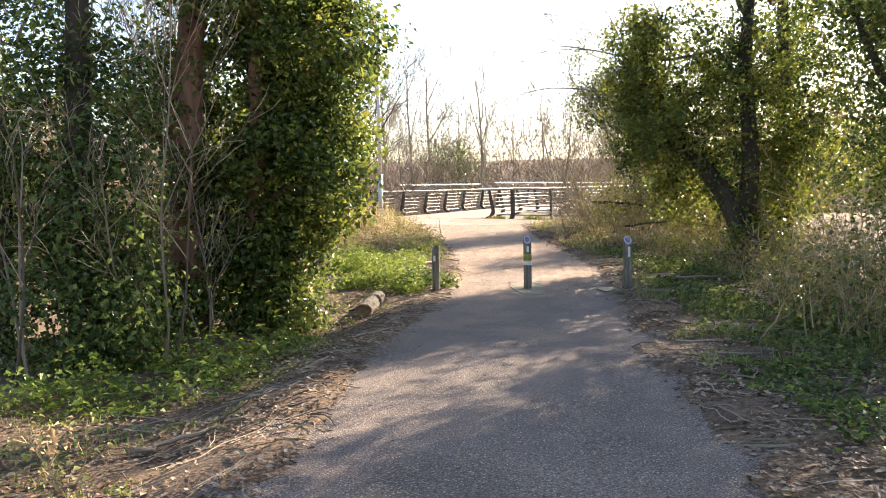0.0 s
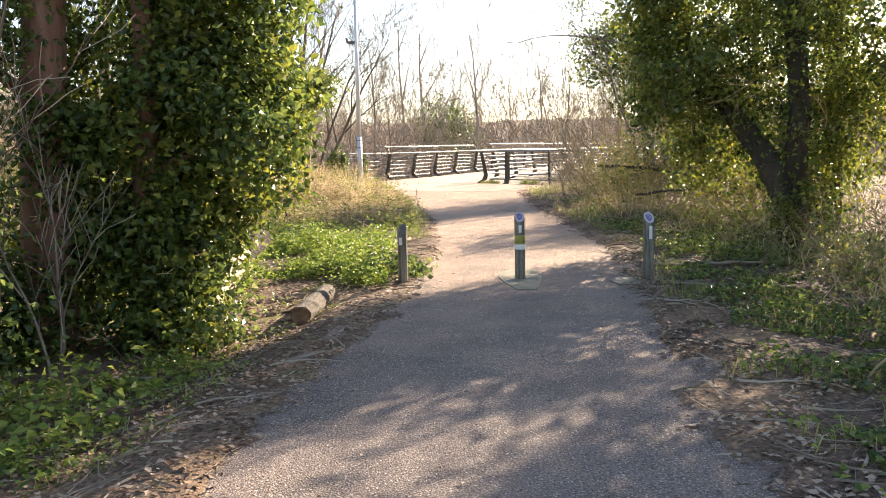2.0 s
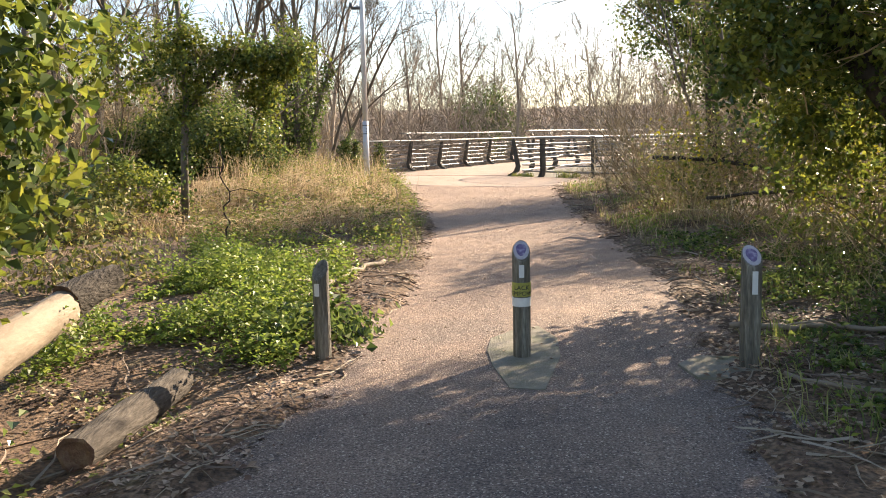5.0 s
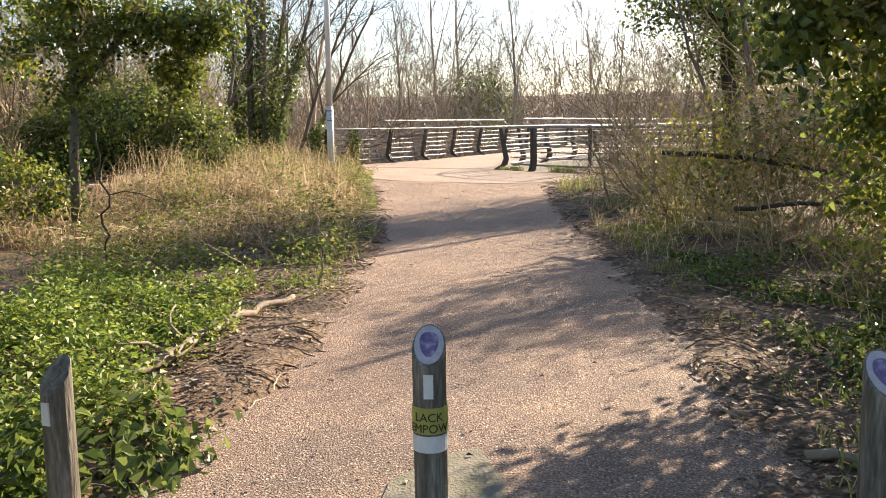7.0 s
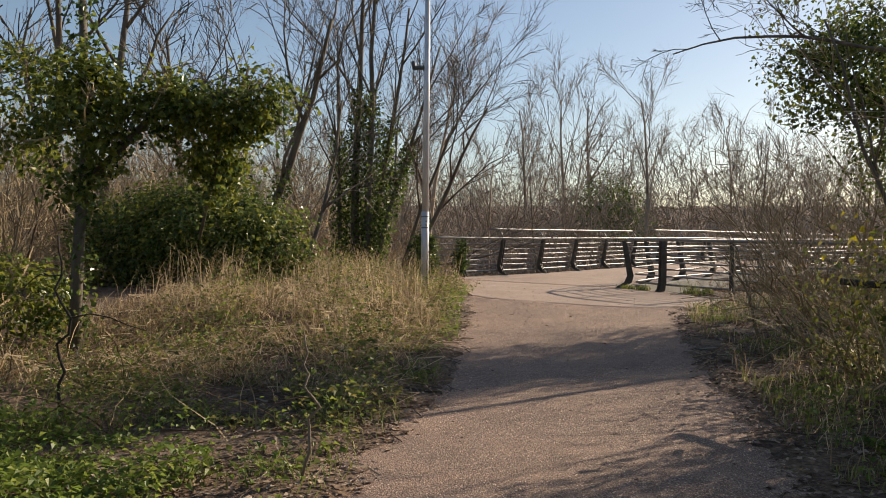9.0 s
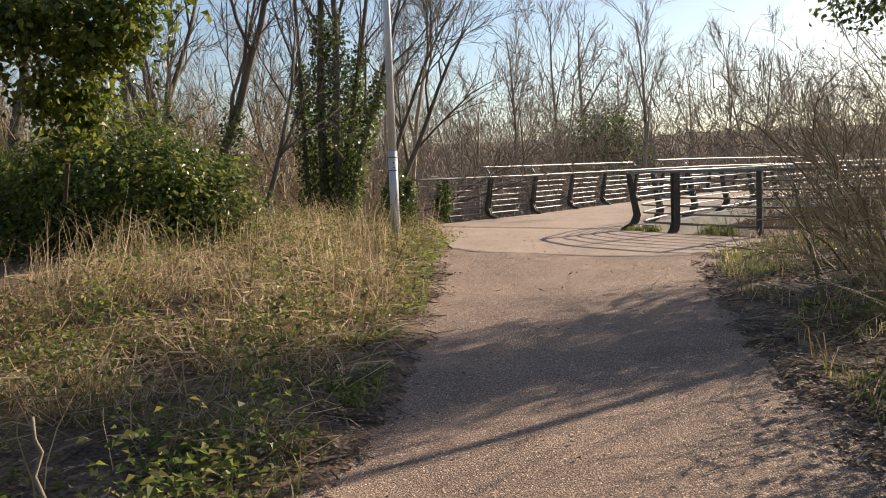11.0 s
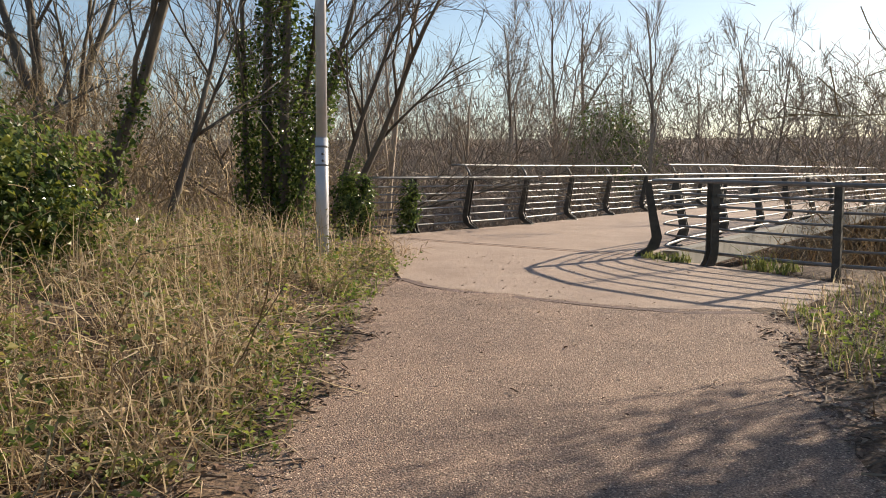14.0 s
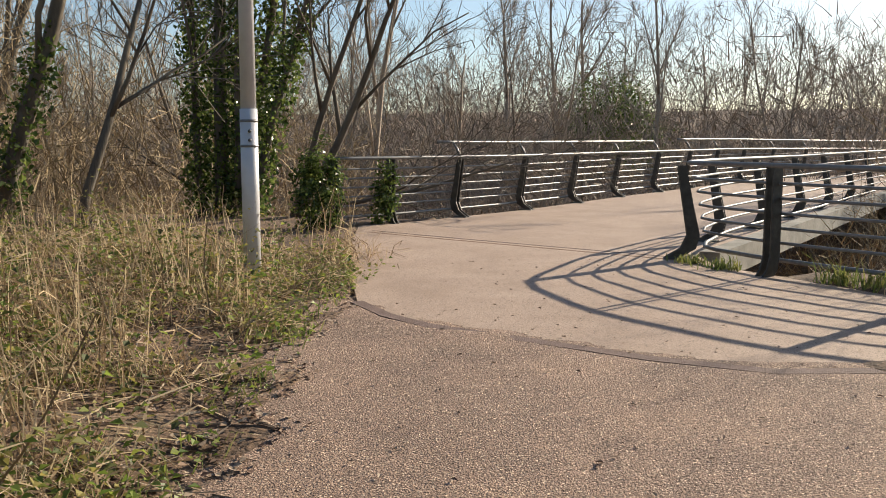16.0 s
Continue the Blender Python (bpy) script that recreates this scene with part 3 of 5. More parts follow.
bollard(-0.13, 15.0, 0.87, -20, "plain", 0.066, 0.09)
bollard(1.472, 14.97, 1.01, 0, "printed", 0.07, 0.04)
bollard(3.15, 14.63, 0.94, 5, "disc", 0.075, 0.03)


def patch(x, y, line, name, label):
    V = [(x + a, y + b, float(level(y + b)) + 0.012) for a, b in line]
    n = len(V)
    V += [(a, b, c - 0.05) for a, b, c in V]
    ob = part(name, mesh_of(name, V, [tuple(range(n))] + [(n + j, n + (j + 1) % n, (j + 1) % n, j) for j in range(n)], M_CONC))
    return tagged(ob, label, "concrete patch", kind="structure")


patch(1.475, 15.05, [(-0.28, 0.1), (-0.24, -0.35), (-0.12, -0.95), (0.12, -1.0), (0.22, -0.5), (0.3, -0.1), (0.32, 0.5), (0.18, 0.95), (-0.05, 0.8), (-0.25, 0.5)], "pavement", "mossy concrete patch round the middle bollard")
patch(3.0, 14.6, [(-0.36, 0.1), (-0.3, -0.25), (0.0, -0.3), (0.2, -0.2), (0.2, 0.3), (-0.15, 0.35)], "pavement", "small concrete patch round the edge bollard")


# ---- lamp post ----
def lamp_post(x, y):
    z = float(ground_z(x, y)) - 0.05
    base = new("lamp_post")
    base.location = (x, y, z)
    part("lower_pole", tubes_mesh("lower_pole", [([(0, 0, 0), (0, 0, 1.0), (0, 0, 1.86)], [0.088] * 3)], M_POLE, 20), base)
    part("pole", tubes_mesh("pole", [([(0, 0, 1.8), (0, 0, 4.5), (0, 0, 7.1)], [0.078, 0.068, 0.055])], M_POLE, 20), base)
    for zz in (1.73, 1.48):
        part("strap", tubes_mesh("strap", [([(0, 0, zz), (0, 0, zz + 0.025)], [0.092, 0.092])], M_STEEL, 20), base)
    for zz in (1.64, 1.55):
        part("bolt", tubes_mesh("bolt", [([(0.04, -0.075, zz), (0.045, -0.1, zz)], [0.018, 0.016])], M_LAMP, 8), base)
    part("lamp_head", tubes_mesh("lamp_head", [([(-0.12, 0, 7.1), (0.1, 0, 7.13), (0.45, 0, 7.17), (0.6, 0, 7.18)], [0.06, 0.085, 0.075, 0.03])], M_LAMP, 10), base, "dark lamp head")
    part("bracket", tubes_mesh("arm", [([(0, 0, 5.15), (-0.28, 0, 5.15)], [0.05, 0.05]), ([(-0.28, 0, 5.12), (-0.33, 0, 5.3)], [0.045, 0.05])], M_LAMP, 8), base, "dark side bracket")
    return tagged(base, "tall grey painted metal lamp post standing in grass", "lamp post")


lamp_post(-2.42, 33.95)

# ---- trees and woody things ----
def make_tree(name, x, y, parts, label, category="tree", turn=0.0, size=1.0):
    """An empty at the foot, with part meshes that were built about it."""
    base = new(name)
    base.matrix_basis = pose(x, y, float(ground_z(x, y)) - 0.08, 0, 0, turn) @ Matrix.Scale(size, 4)
    for pname, me in parts:
        o = part(pname, me, base)
        if pname != "trunk":
            tagged(o, kind="stuff")
    return tagged(base, label, category)


def flat(groups):
    return [l for g in groups for l in g]


def fine_twigs(name, lines, n, length, width, mat):
    """n thin pointed twigs springing from random places on branch lines."""
    pick = rng.integers(0, len(lines), n)
    P, D = [], []
    for k in pick:
        pts = lines[k][0]
        j = rng.integers(0, len(pts) - 1)
        P.append(pts[j] + (pts[j + 1] - pts[j]) * rng.random())
        D.append(pts[j + 1] - pts[j])
    p, d = np.array(P), unit(np.array(D))
    d = unit(d + rng.normal(size=(n, 3)) * 0.62 + np.array([0, 0, 0.1]))
    ln = (length * rng.uniform(0.4, 1.3, n))[:, None]
    s = unit(np.cross(d, rng.normal(size=(n, 3)))) * width
    mid = p + d * ln * 0.5 + rng.normal(size=(n, 3)) * ln * 0.06
    V = np.stack([p - s, p + s, mid + s * 0.7, mid - s * 0.7, p + d * ln], 1).reshape(-1, 3)
    k = np.arange(n)[:, None] * 5
    return mesh_of(name, V, (k + np.array([0, 1, 2, 3])).tolist() + (k + np.array([3, 2, 4])).tolist(), mat)


def bare_parts(height, radius, levels=3, kids=5, angle=0.75, bark=None, spread=1, ratio=0.6, lean=(0, 0), fork=1, bend=0.1, fine=500, twig=0.8, hair=0.005):
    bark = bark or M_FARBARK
    thick, thin = [], []
    for f in range(fork):
        a = 6.283 * f / max(1, fork) + rng.random()
        way = (lean[0] + (0.28 * math.cos(a) if fork > 1 else 0), lean[1] + (0.28 * math.sin(a) if fork > 1 else 0), 1)
        g = branching((0.12 * math.cos(a) * (fork > 1), 0.12 * math.sin(a) * (fork > 1), 0), way, height * (0.82 if fork == 1 else rng.uniform(0.65, 0.85)), radius, levels, kids, angle, bend, 0.05, ratio, 0.25, 0.011)
        thick += flat(g[:2])
        thin += flat(g[2:])
    return [("trunk", tubes_mesh("trunk", thick, bark, 6)), ("twigs", tubes_mesh("twigs", thin, bark, 3, False)), ("twigs", fine_twigs("fine_twigs", thin, fine, twig, hair, bark))], thick


def ivy_on(lines, upto, count, spread, size, mat, low=0.0):
    """Ivy leaves wrapped round branch lines thicker than upto."""
    P = []
    for pts, rad in lines:
        for j in range(len(pts) - 1):
            if rad[j] < upto:
                continue
            seg = np.linalg.norm(pts[j + 1] - pts[j])
            k = int(count * seg)
            f = rng.random((k, 1))
            d = unit(rng.normal(size=(k, 3)))
            P.append(pts[j] * (1 - f) + pts[j + 1] * f + d * (rad[j] + spread * rng.random((k, 1)) ** 0.7 * (0.6 + 0.6 * rng.random())))
    return leaves_mesh("ivy", np.concatenate(P), size, mat, up=0.3)


def ivy_tree(x, y, limbs, blobs, per, leaf, mat, label, bark, spread=0.22, trunk_ivy=0, second=None, twigs=0, shell=0.5):
    """A tree hung with ivy: limbs are (points, radii) about its foot, blobs its leafy masses."""
    parts = [("trunk", tubes_mesh("trunk", [(np.array(p, float), r) for p, r in limbs], bark, 9))]
    P, O = clusters(blobs, per, spread, shell)
    keep = (rough(P[:, 0] + P[:, 2], P[:, 1] + x, 2.6) + 0.5 * rough(P[:, 2], P[:, 0], 6.0)) > -0.75
    parts.append(("foliage", leaves_mesh("foliage", P[keep], leaf, mat, up=0.35, out=O[keep])))
    # outer leaf layer in a second tone; M_IVY_SUN here paints yellow-lit patches
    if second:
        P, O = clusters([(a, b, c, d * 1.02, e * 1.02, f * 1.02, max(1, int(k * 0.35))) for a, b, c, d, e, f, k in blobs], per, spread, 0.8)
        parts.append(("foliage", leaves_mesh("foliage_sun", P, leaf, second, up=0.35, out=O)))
    if trunk_ivy:
        parts.append(("ivy", ivy_on([(np.array(p, float), r) for p, r in limbs], 0.05, trunk_ivy, 0.22, leaf, M_IVY)))
    if twigs:
        tw = []
        for a, b, c, d, e, f, k in blobs:
            for _ in range(twigs):
                w = unit(rng.normal(size=3))
                tw += flat(branching((a, b, c), w, 1.25 * max(d, e, f), 0.022, 2, 4, 0.7, 0.15, 0.03, 0.5))
        parts.append(("twigs", tubes_mesh("twigs", tw, M_STEM, 3, False)))
    return make_tree("ivy_tree", x, y, parts, label)


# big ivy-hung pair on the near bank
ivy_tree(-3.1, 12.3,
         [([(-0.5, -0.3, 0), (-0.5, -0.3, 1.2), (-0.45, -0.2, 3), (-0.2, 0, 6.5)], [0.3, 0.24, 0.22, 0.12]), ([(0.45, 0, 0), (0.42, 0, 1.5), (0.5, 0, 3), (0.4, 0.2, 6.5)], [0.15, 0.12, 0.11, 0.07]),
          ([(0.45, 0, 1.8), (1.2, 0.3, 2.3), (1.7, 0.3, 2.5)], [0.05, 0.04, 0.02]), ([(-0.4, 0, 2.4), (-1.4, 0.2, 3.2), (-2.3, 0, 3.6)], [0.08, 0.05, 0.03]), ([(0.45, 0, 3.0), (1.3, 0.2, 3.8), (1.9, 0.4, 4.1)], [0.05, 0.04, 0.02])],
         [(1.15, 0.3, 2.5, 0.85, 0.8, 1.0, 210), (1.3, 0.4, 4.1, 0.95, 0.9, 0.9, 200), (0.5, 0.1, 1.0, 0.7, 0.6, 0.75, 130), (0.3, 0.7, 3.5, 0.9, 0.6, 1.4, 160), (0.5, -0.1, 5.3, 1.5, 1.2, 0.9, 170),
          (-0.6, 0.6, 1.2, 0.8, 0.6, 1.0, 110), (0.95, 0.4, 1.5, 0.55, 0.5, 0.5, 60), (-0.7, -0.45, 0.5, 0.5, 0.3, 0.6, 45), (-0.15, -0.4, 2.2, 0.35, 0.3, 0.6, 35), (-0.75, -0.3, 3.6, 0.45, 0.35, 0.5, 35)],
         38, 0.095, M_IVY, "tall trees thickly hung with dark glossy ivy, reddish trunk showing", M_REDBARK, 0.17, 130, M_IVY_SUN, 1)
ivy_tree(-4.3, 10.2,
         [([(0, 0, 0), (0.05, 0, 1.5), (0.0, 0.1, 3.2), (0.1, 0.1, 6)], [0.2, 0.17, 0.15, 0.1]), ([(-1.2, 0.4, 0), (-1.1, 0.4, 2), (-1.4, 0.5, 5.5)], [0.14, 0.12, 0.07])],
         [(0.2, -0.3, 0.7, 1.1, 0.8, 0.8, 210), (0.3, -0.2, 1.9, 0.8, 0.7, 0.8, 120), (-0.9, 0.3, 2.2, 1.0, 0.8, 0.9, 120), (0.0, 0.2, 3.0, 0.9, 0.8, 0.9, 110), (-0.9, 0.5, 3.9, 1.3, 1.0, 0.8, 130), (-2.2, 0.8, 1.0, 1.0, 0.8, 0.9, 110), (-2.6, 2.0, 3.2, 1.2, 1, 1.2, 100)],
         34, 0.08, M_IVY, "ivy-smothered tree clump with bare grey twigs in front", M_BARK, 0.22, 60, None, 3)
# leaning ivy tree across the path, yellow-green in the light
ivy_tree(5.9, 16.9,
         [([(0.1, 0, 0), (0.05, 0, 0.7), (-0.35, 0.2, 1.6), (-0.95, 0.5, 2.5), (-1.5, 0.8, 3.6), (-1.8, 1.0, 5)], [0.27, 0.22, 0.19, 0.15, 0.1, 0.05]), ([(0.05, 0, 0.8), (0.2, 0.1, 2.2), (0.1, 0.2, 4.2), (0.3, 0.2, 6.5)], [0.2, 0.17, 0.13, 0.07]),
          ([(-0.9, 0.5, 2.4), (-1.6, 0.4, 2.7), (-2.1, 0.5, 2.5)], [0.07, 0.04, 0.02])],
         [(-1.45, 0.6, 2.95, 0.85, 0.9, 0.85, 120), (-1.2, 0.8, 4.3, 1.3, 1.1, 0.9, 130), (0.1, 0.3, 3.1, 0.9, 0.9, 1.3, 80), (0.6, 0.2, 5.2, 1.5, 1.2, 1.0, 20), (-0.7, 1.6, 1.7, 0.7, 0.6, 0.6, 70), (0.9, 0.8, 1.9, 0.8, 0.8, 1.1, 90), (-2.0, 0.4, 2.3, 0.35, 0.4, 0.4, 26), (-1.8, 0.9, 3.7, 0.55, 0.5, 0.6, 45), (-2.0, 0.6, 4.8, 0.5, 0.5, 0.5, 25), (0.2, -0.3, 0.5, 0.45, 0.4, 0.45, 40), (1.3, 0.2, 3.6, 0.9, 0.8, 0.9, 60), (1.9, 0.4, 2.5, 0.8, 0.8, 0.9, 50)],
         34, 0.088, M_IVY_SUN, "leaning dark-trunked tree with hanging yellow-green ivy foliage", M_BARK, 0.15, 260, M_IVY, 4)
ivy_tree(7.4, 12.6,
         [([(0, 0, 0), (0, 0, 1.5), (-0.1, 0, 3.4), (0.1, 0.1, 7)], [0.24, 0.2, 0.17, 0.09]), ([(0.0, 0, 2), (-0.9, 0.2, 3.4), (-1.6, 0.2, 5)], [0.1, 0.07, 0.03])],
         [(-0.2, 0, 3.3, 0.9, 0.9, 1.2, 140), (-0.9, 0.1, 5.0, 1.4, 1.2, 1.0, 160), (0.6, 0.3, 5.6, 1.5, 1.3, 1.0, 120), (0.2, 0.2, 1.6, 0.8, 0.8, 1.0, 100), (-0.4, 0, 6.8, 1.6, 1.5, 0.9, 90), (0.9, 2.6, 3.0, 1.3, 1.3, 1.1, 70), (0.0, 1.9, 2.1, 1.1, 1.0, 0.8, 50), (1.3, -1.5, 3.0, 1.2, 1.3, 1.2, 40)],
         34, 0.085, M_IVY, "dark ivy-covered tree beside the path", M_BARK, 0.22, 80, M_IVY_SUN, 2)
ivy_tree(7.4, 31.8,
         [([(0, 0, 0), (-0.2, 0, 2), (-0.4, 0, 4.4), (-0.2, 0.1, 8)], [0.2, 0.17, 0.13, 0.07]), ([(-0.3, 0, 3.4), (-1.2, 0, 4.3), (-2.2, 0.1, 4.9)], [0.08, 0.06, 0.03])],
         [(-1.2, 0, 4.4, 1.2, 1.1, 0.9, 150), (0.2, 0.3, 3.2, 1.2, 1.2, 0.9, 140), (-1.2, 0.2, 6.0, 1.4, 1.2, 1.0, 70), (0.7, 2.2, 4.2, 1.3, 1.4, 1.2, 70)],
         32, 0.09, M_IVY, "tall dark ivy-clad tree among shrubs", M_BARK, 0.22, 60, M_IVY_SUN, 2)
ivy_tree(9.2, 27.5,
         [([(0, 0, 0), (-0.1, 0, 2), (0, 0, 4), (0, 0.1, 5.5)], [0.15, 0.12, 0.09, 0.05])],
         [(-0.4, 0, 3.0, 1.0, 1.0, 0.8, 80), (0.1, 0.2, 4.3, 1.2, 1.1, 0.9, 90)],
         32, 0.09, M_IVY_SUN, "small ivy tree rising behind the shrubs", M_BARK, 0.22, 60, M_IVY, 3)
ivy_tree(7.7, 19.4,
         [([(0, 0, 0), (0.05, 0, 2.5), (-0.05, 0, 5), (0.05, 0.1, 8.5)], [0.2, 0.17, 0.13, 0.07]), ([(0, 0, 4), (-0.9, 0.3, 5.6), (-1.4, 0.4, 7)], [0.08, 0.05, 0.02])],
         [(0, 0, 2.2, 0.5, 0.5, 1.2, 45), (0.0, 0, 4.4, 0.6, 0.6, 1.3, 60), (-0.1, 0.1, 6.6, 0.8, 0.8, 1.2, 15), (1.2, 0.2, 5.6, 0.9, 0.9, 0.9, 15), (0.9, -1.3, 4.8, 1.1, 1.0, 0.9, 50), (-0.4, 1.8, 4.5, 1.2, 1.1, 0.7, 55), (0.6, 2.3, 4.7, 1.1, 1.1, 0.8, 30)],
         32, 0.09, M_IVY, "dark upright tree wrapped in ivy", M_BARK, 0.2, 120, M_IVY_SUN, 4)

ivy_tree(10.4, 15.6,
         [([(0, 0, 0), (0.1, 0, 2.5), (-0.05, 0, 5), (0.05, 0.1, 8)], [0.24, 0.2, 0.15, 0.07]), ([(0, 0, 3), (-0.9, 0.3, 4.4), (-1.6, 0.2, 5.6)], [0.1, 0.06, 0.02])],
         [(-1.5, 0.5, 5.0, 1.2, 1.1, 0.9, 90), (0, 0, 4.2, 1.2, 1.2, 0.9, 60), (-0.9, 0.3, 5.4, 1.4, 1.3, 1.0, 90), (0.8, 0.2, 6.4, 1.4, 1.3, 1.0, 80), (-0.2, 0.2, 7.4, 1.4, 1.4, 0.8, 60)],
         26, 0.11, M_IVY, "tall ivy-clad tree shading the path", M_BARK, 0.24, 40, None, 2)

# slender ivy tree that arches over a dark ivy mound
ivy_tree(-4.45, 24.0,
         [([(0, 0, 0), (0.05, 0, 1.4), (0.15, 0, 2.6), (0.0, 0.1, 5)], [0.08, 0.07, 0.06, 0.04]), ([(0.1, 0, 2.2), (0.7, 0.5, 3.1), (1.5, 1.0, 3.5), (2.1, 1.3, 3.2)], [0.05, 0.045, 0.04, 0.02]), ([(1.4, 1.0, 3.4), (1.3, 1.1, 2.6), (0.8, 1.6, 1.6)], [0.035, 0.03, 0.02])],
         [(0.2, 0, 2.9, 0.45, 0.4, 0.9, 60), (0.9, 0.6, 3.25, 0.6, 0.4, 0.32, 45), (1.7, 1.1, 3.3, 0.5, 0.4, 0.4, 50), (1.25, 1.1, 2.6, 0.3, 0.3, 0.5, 30), (-1.0, 0.3, 3.2, 0.9, 0.6, 0.7, 60), (-1.2, 0.2, 0.7, 0.9, 0.8, 0.7, 80)],
         34, 0.085, M_IVY_SUN, "slender tree with ivy arching over the bank", M_GREYBARK, 0.13, 160, M_IVY, 3)


def mound(name, x, y, blobs, per, leaf, mat, label, spread=0.2, second=None, stems=10, category="bush", yellow=0):
    P, O = clusters(blobs, per, spread, 0.55)
    P[:, 2] = np.maximum(P[:, 2], 0.03)
    parts = [("foliage", leaves_mesh("foliage", P, leaf, mat, up=0.45, out=O))]
    # outer leaves in a second tone; where M_IVY_SUN, painted sunlight on the leaves
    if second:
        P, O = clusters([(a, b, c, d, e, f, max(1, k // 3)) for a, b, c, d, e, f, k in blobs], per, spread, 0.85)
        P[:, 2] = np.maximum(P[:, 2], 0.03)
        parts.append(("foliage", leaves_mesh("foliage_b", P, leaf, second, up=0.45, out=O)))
    if yellow:
        P, O = clusters([(a, b, c, d, e, f, max(1, int(k * yellow))) for a, b, c, d, e, f, k in blobs], 5, 0.15, 0.8)
        parts.append(("foliage", leaves_mesh("yellow_leaves", np.maximum(P, [-99, -99, 0.05]), leaf * 1.2, M_YELLOW, up=0.3, out=O)))
    if stems:
        tw = []
        for a, b, c, d, e, f, k in blobs:
            for _ in range(stems):
                s = np.array([a, b, 0]) + rng.normal(size=3) * np.array([d, e, 0]) * 0.5
                tw += flat(branching(s, (rng.normal() * 0.5, rng.normal() * 0.5, 1), (c + f) * rng.uniform(0.8, 1.25), 0.014, 2, 4, 0.7, 0.18, 0.0, 0.5, 0.3, 0.003))
        parts.append(("stems", tubes_mesh("stems", tw, M_STEM, 3, False)))
    return make_tree(name, x, y, parts, label, category)


mound("ivy_bush", -6.4, 31.0, [(0, 0, 1.1, 1.7, 1.3, 1.1, 330), (-1.6, 0.2, 0.8, 1.2, 1.1, 0.8, 150), (1.1, 0.3, 0.6, 0.9, 0.8, 0.6, 110)], 34, 0.095, M_IVY, "dark rounded mound of glossy ivy on the bank", 0.2, M_IVY_SUN, 4)
mound("bramble_bush", -6.2, 22.6, [(0, 0, 0.5, 1.2, 1.0, 0.6, 110), (-1.4, 1.2, 0.6, 1.2, 1.0, 0.7, 90)], 26, 0.085, M_BRAMBLE, "low leafy bramble bush with dark gaps", 0.2, M_IVY_SUN, 16)
mound("yellow_leaf_shrub", 5.4, 23.4, [(0, 0, 1.2, 1.1, 1.2, 0.8, 95), (1.3, -0.8, 1.3, 1.1, 1.2, 0.95, 95), (-0.5, 1.5, 0.8, 0.7, 0.9, 0.6, 40)], 18, 0.07, M_BRAMBLE, "loose shrub with yellowing leaves and bare stems", 0.22, M_IVY_SUN, 34, yellow=0.25)
mound("leafy_shrub", 6.3, 19.8, [(0, 0, 0.8, 1.1, 1.0, 0.7, 75), (1.4, 0.4, 1.0, 1.0, 1.0, 0.9, 70)], 20, 0.075, M_IVY_SUN, "sunlit yellow-green shrub beside a leaning tree", 0.22, M_HERB, 20, yellow=0.15)
mound("bramble_thicket", 5.0, 10.0, [(0, 0, 0.6, 0.9, 1.2, 0.6, 80), (1.2, 1.0, 0.9, 1.1, 1.2, 0.9, 90), (0.4, -2.2, 0.5, 1.0, 1.0, 0.5, 60), (0.8, 3.2, 0.5, 0.9, 0.9, 0.5, 50)], 18, 0.075, M_BRAMBLE, "tangled leafy thicket with many thin bare stems", 0.25, M_IVY, 30, yellow=0.03)
mound("ivy_on_railing", -3.95, 40.4, [(0, 0, 0.7, 0.4, 0.35, 0.75, 75), (0.95, 1.0, 0.65, 0.16, 0.16, 0.6, 24)], 40, 0.08, M_IVY, "ivy climbing the end posts of the bridge railing", 0.09, None, 0, "ivy")
mound("ivy_patch", -0.35, 15.75, [(0, 0, 0.12, 0.45, 0.6, 0.2, 36)], 24, 0.085, M_IVY, "low ivy round the foot of a bollard", 0.12, None, 0, "ivy")
mound("bank_brush", -10.5, 18.0, [(0, 0, 1.0, 2.2, 2.4, 1.0, 90), (1.2, -5, 0.8, 1.8, 2.0, 0.9, 70), (-1, 6, 1.2, 2.2, 2.5, 1.2, 90)], 20, 0.1, M_BRAMBLE, "scrubby brush on the far side of the bank", 0.3, M_IVY_SUN, 16)
mound("ivy_stump_growth", -3.7, 18.3, [(0, 0, 0.45, 0.8, 0.8, 0.5, 50)], 24, 0.08, M_BRAMBLE, "low bramble growth on the bank", 0.2, None, 14)


# ---- bare trees ----
def bare_tree(name, x, y, made, label, turn=0.0, size=1.0, ivy=None, group=""):
    parts, thick = made
    parts = list(parts)
    if ivy:
        parts.append(("ivy", ivy))
    ob = make_tree(name, x, y, parts, label, "tree", turn, size)
    return tagged(ob, group=group) if group else ob


fan_thick, fan_thin, fan_ivy = [], [], []
for fx, wx, wy, ln, r in ((-0.5, -0.15, 0.05, 8.5, 0.1), (-0.1, -0.08, 0.1, 11.0, 0.17), (0.25, 0.17, -0.05, 10.5, 0.15), (0.55, 0.42, 0.0, 8.0, 0.1), (0.1, 0.2, 0.25, 9.5, 0.12)):
    g = branching((fx, 0, 0), (wx, wy, 1), ln, r, 3, 6, 0.6, 0.05, 0.03, 0.5, 0.3, 0.008)
    fan_thick += flat(g[:2])
    fan_thin += flat(g[2:])
    fan_ivy.append((g[0][0][0][:5], np.linspace(r + 0.12, r, 5)))
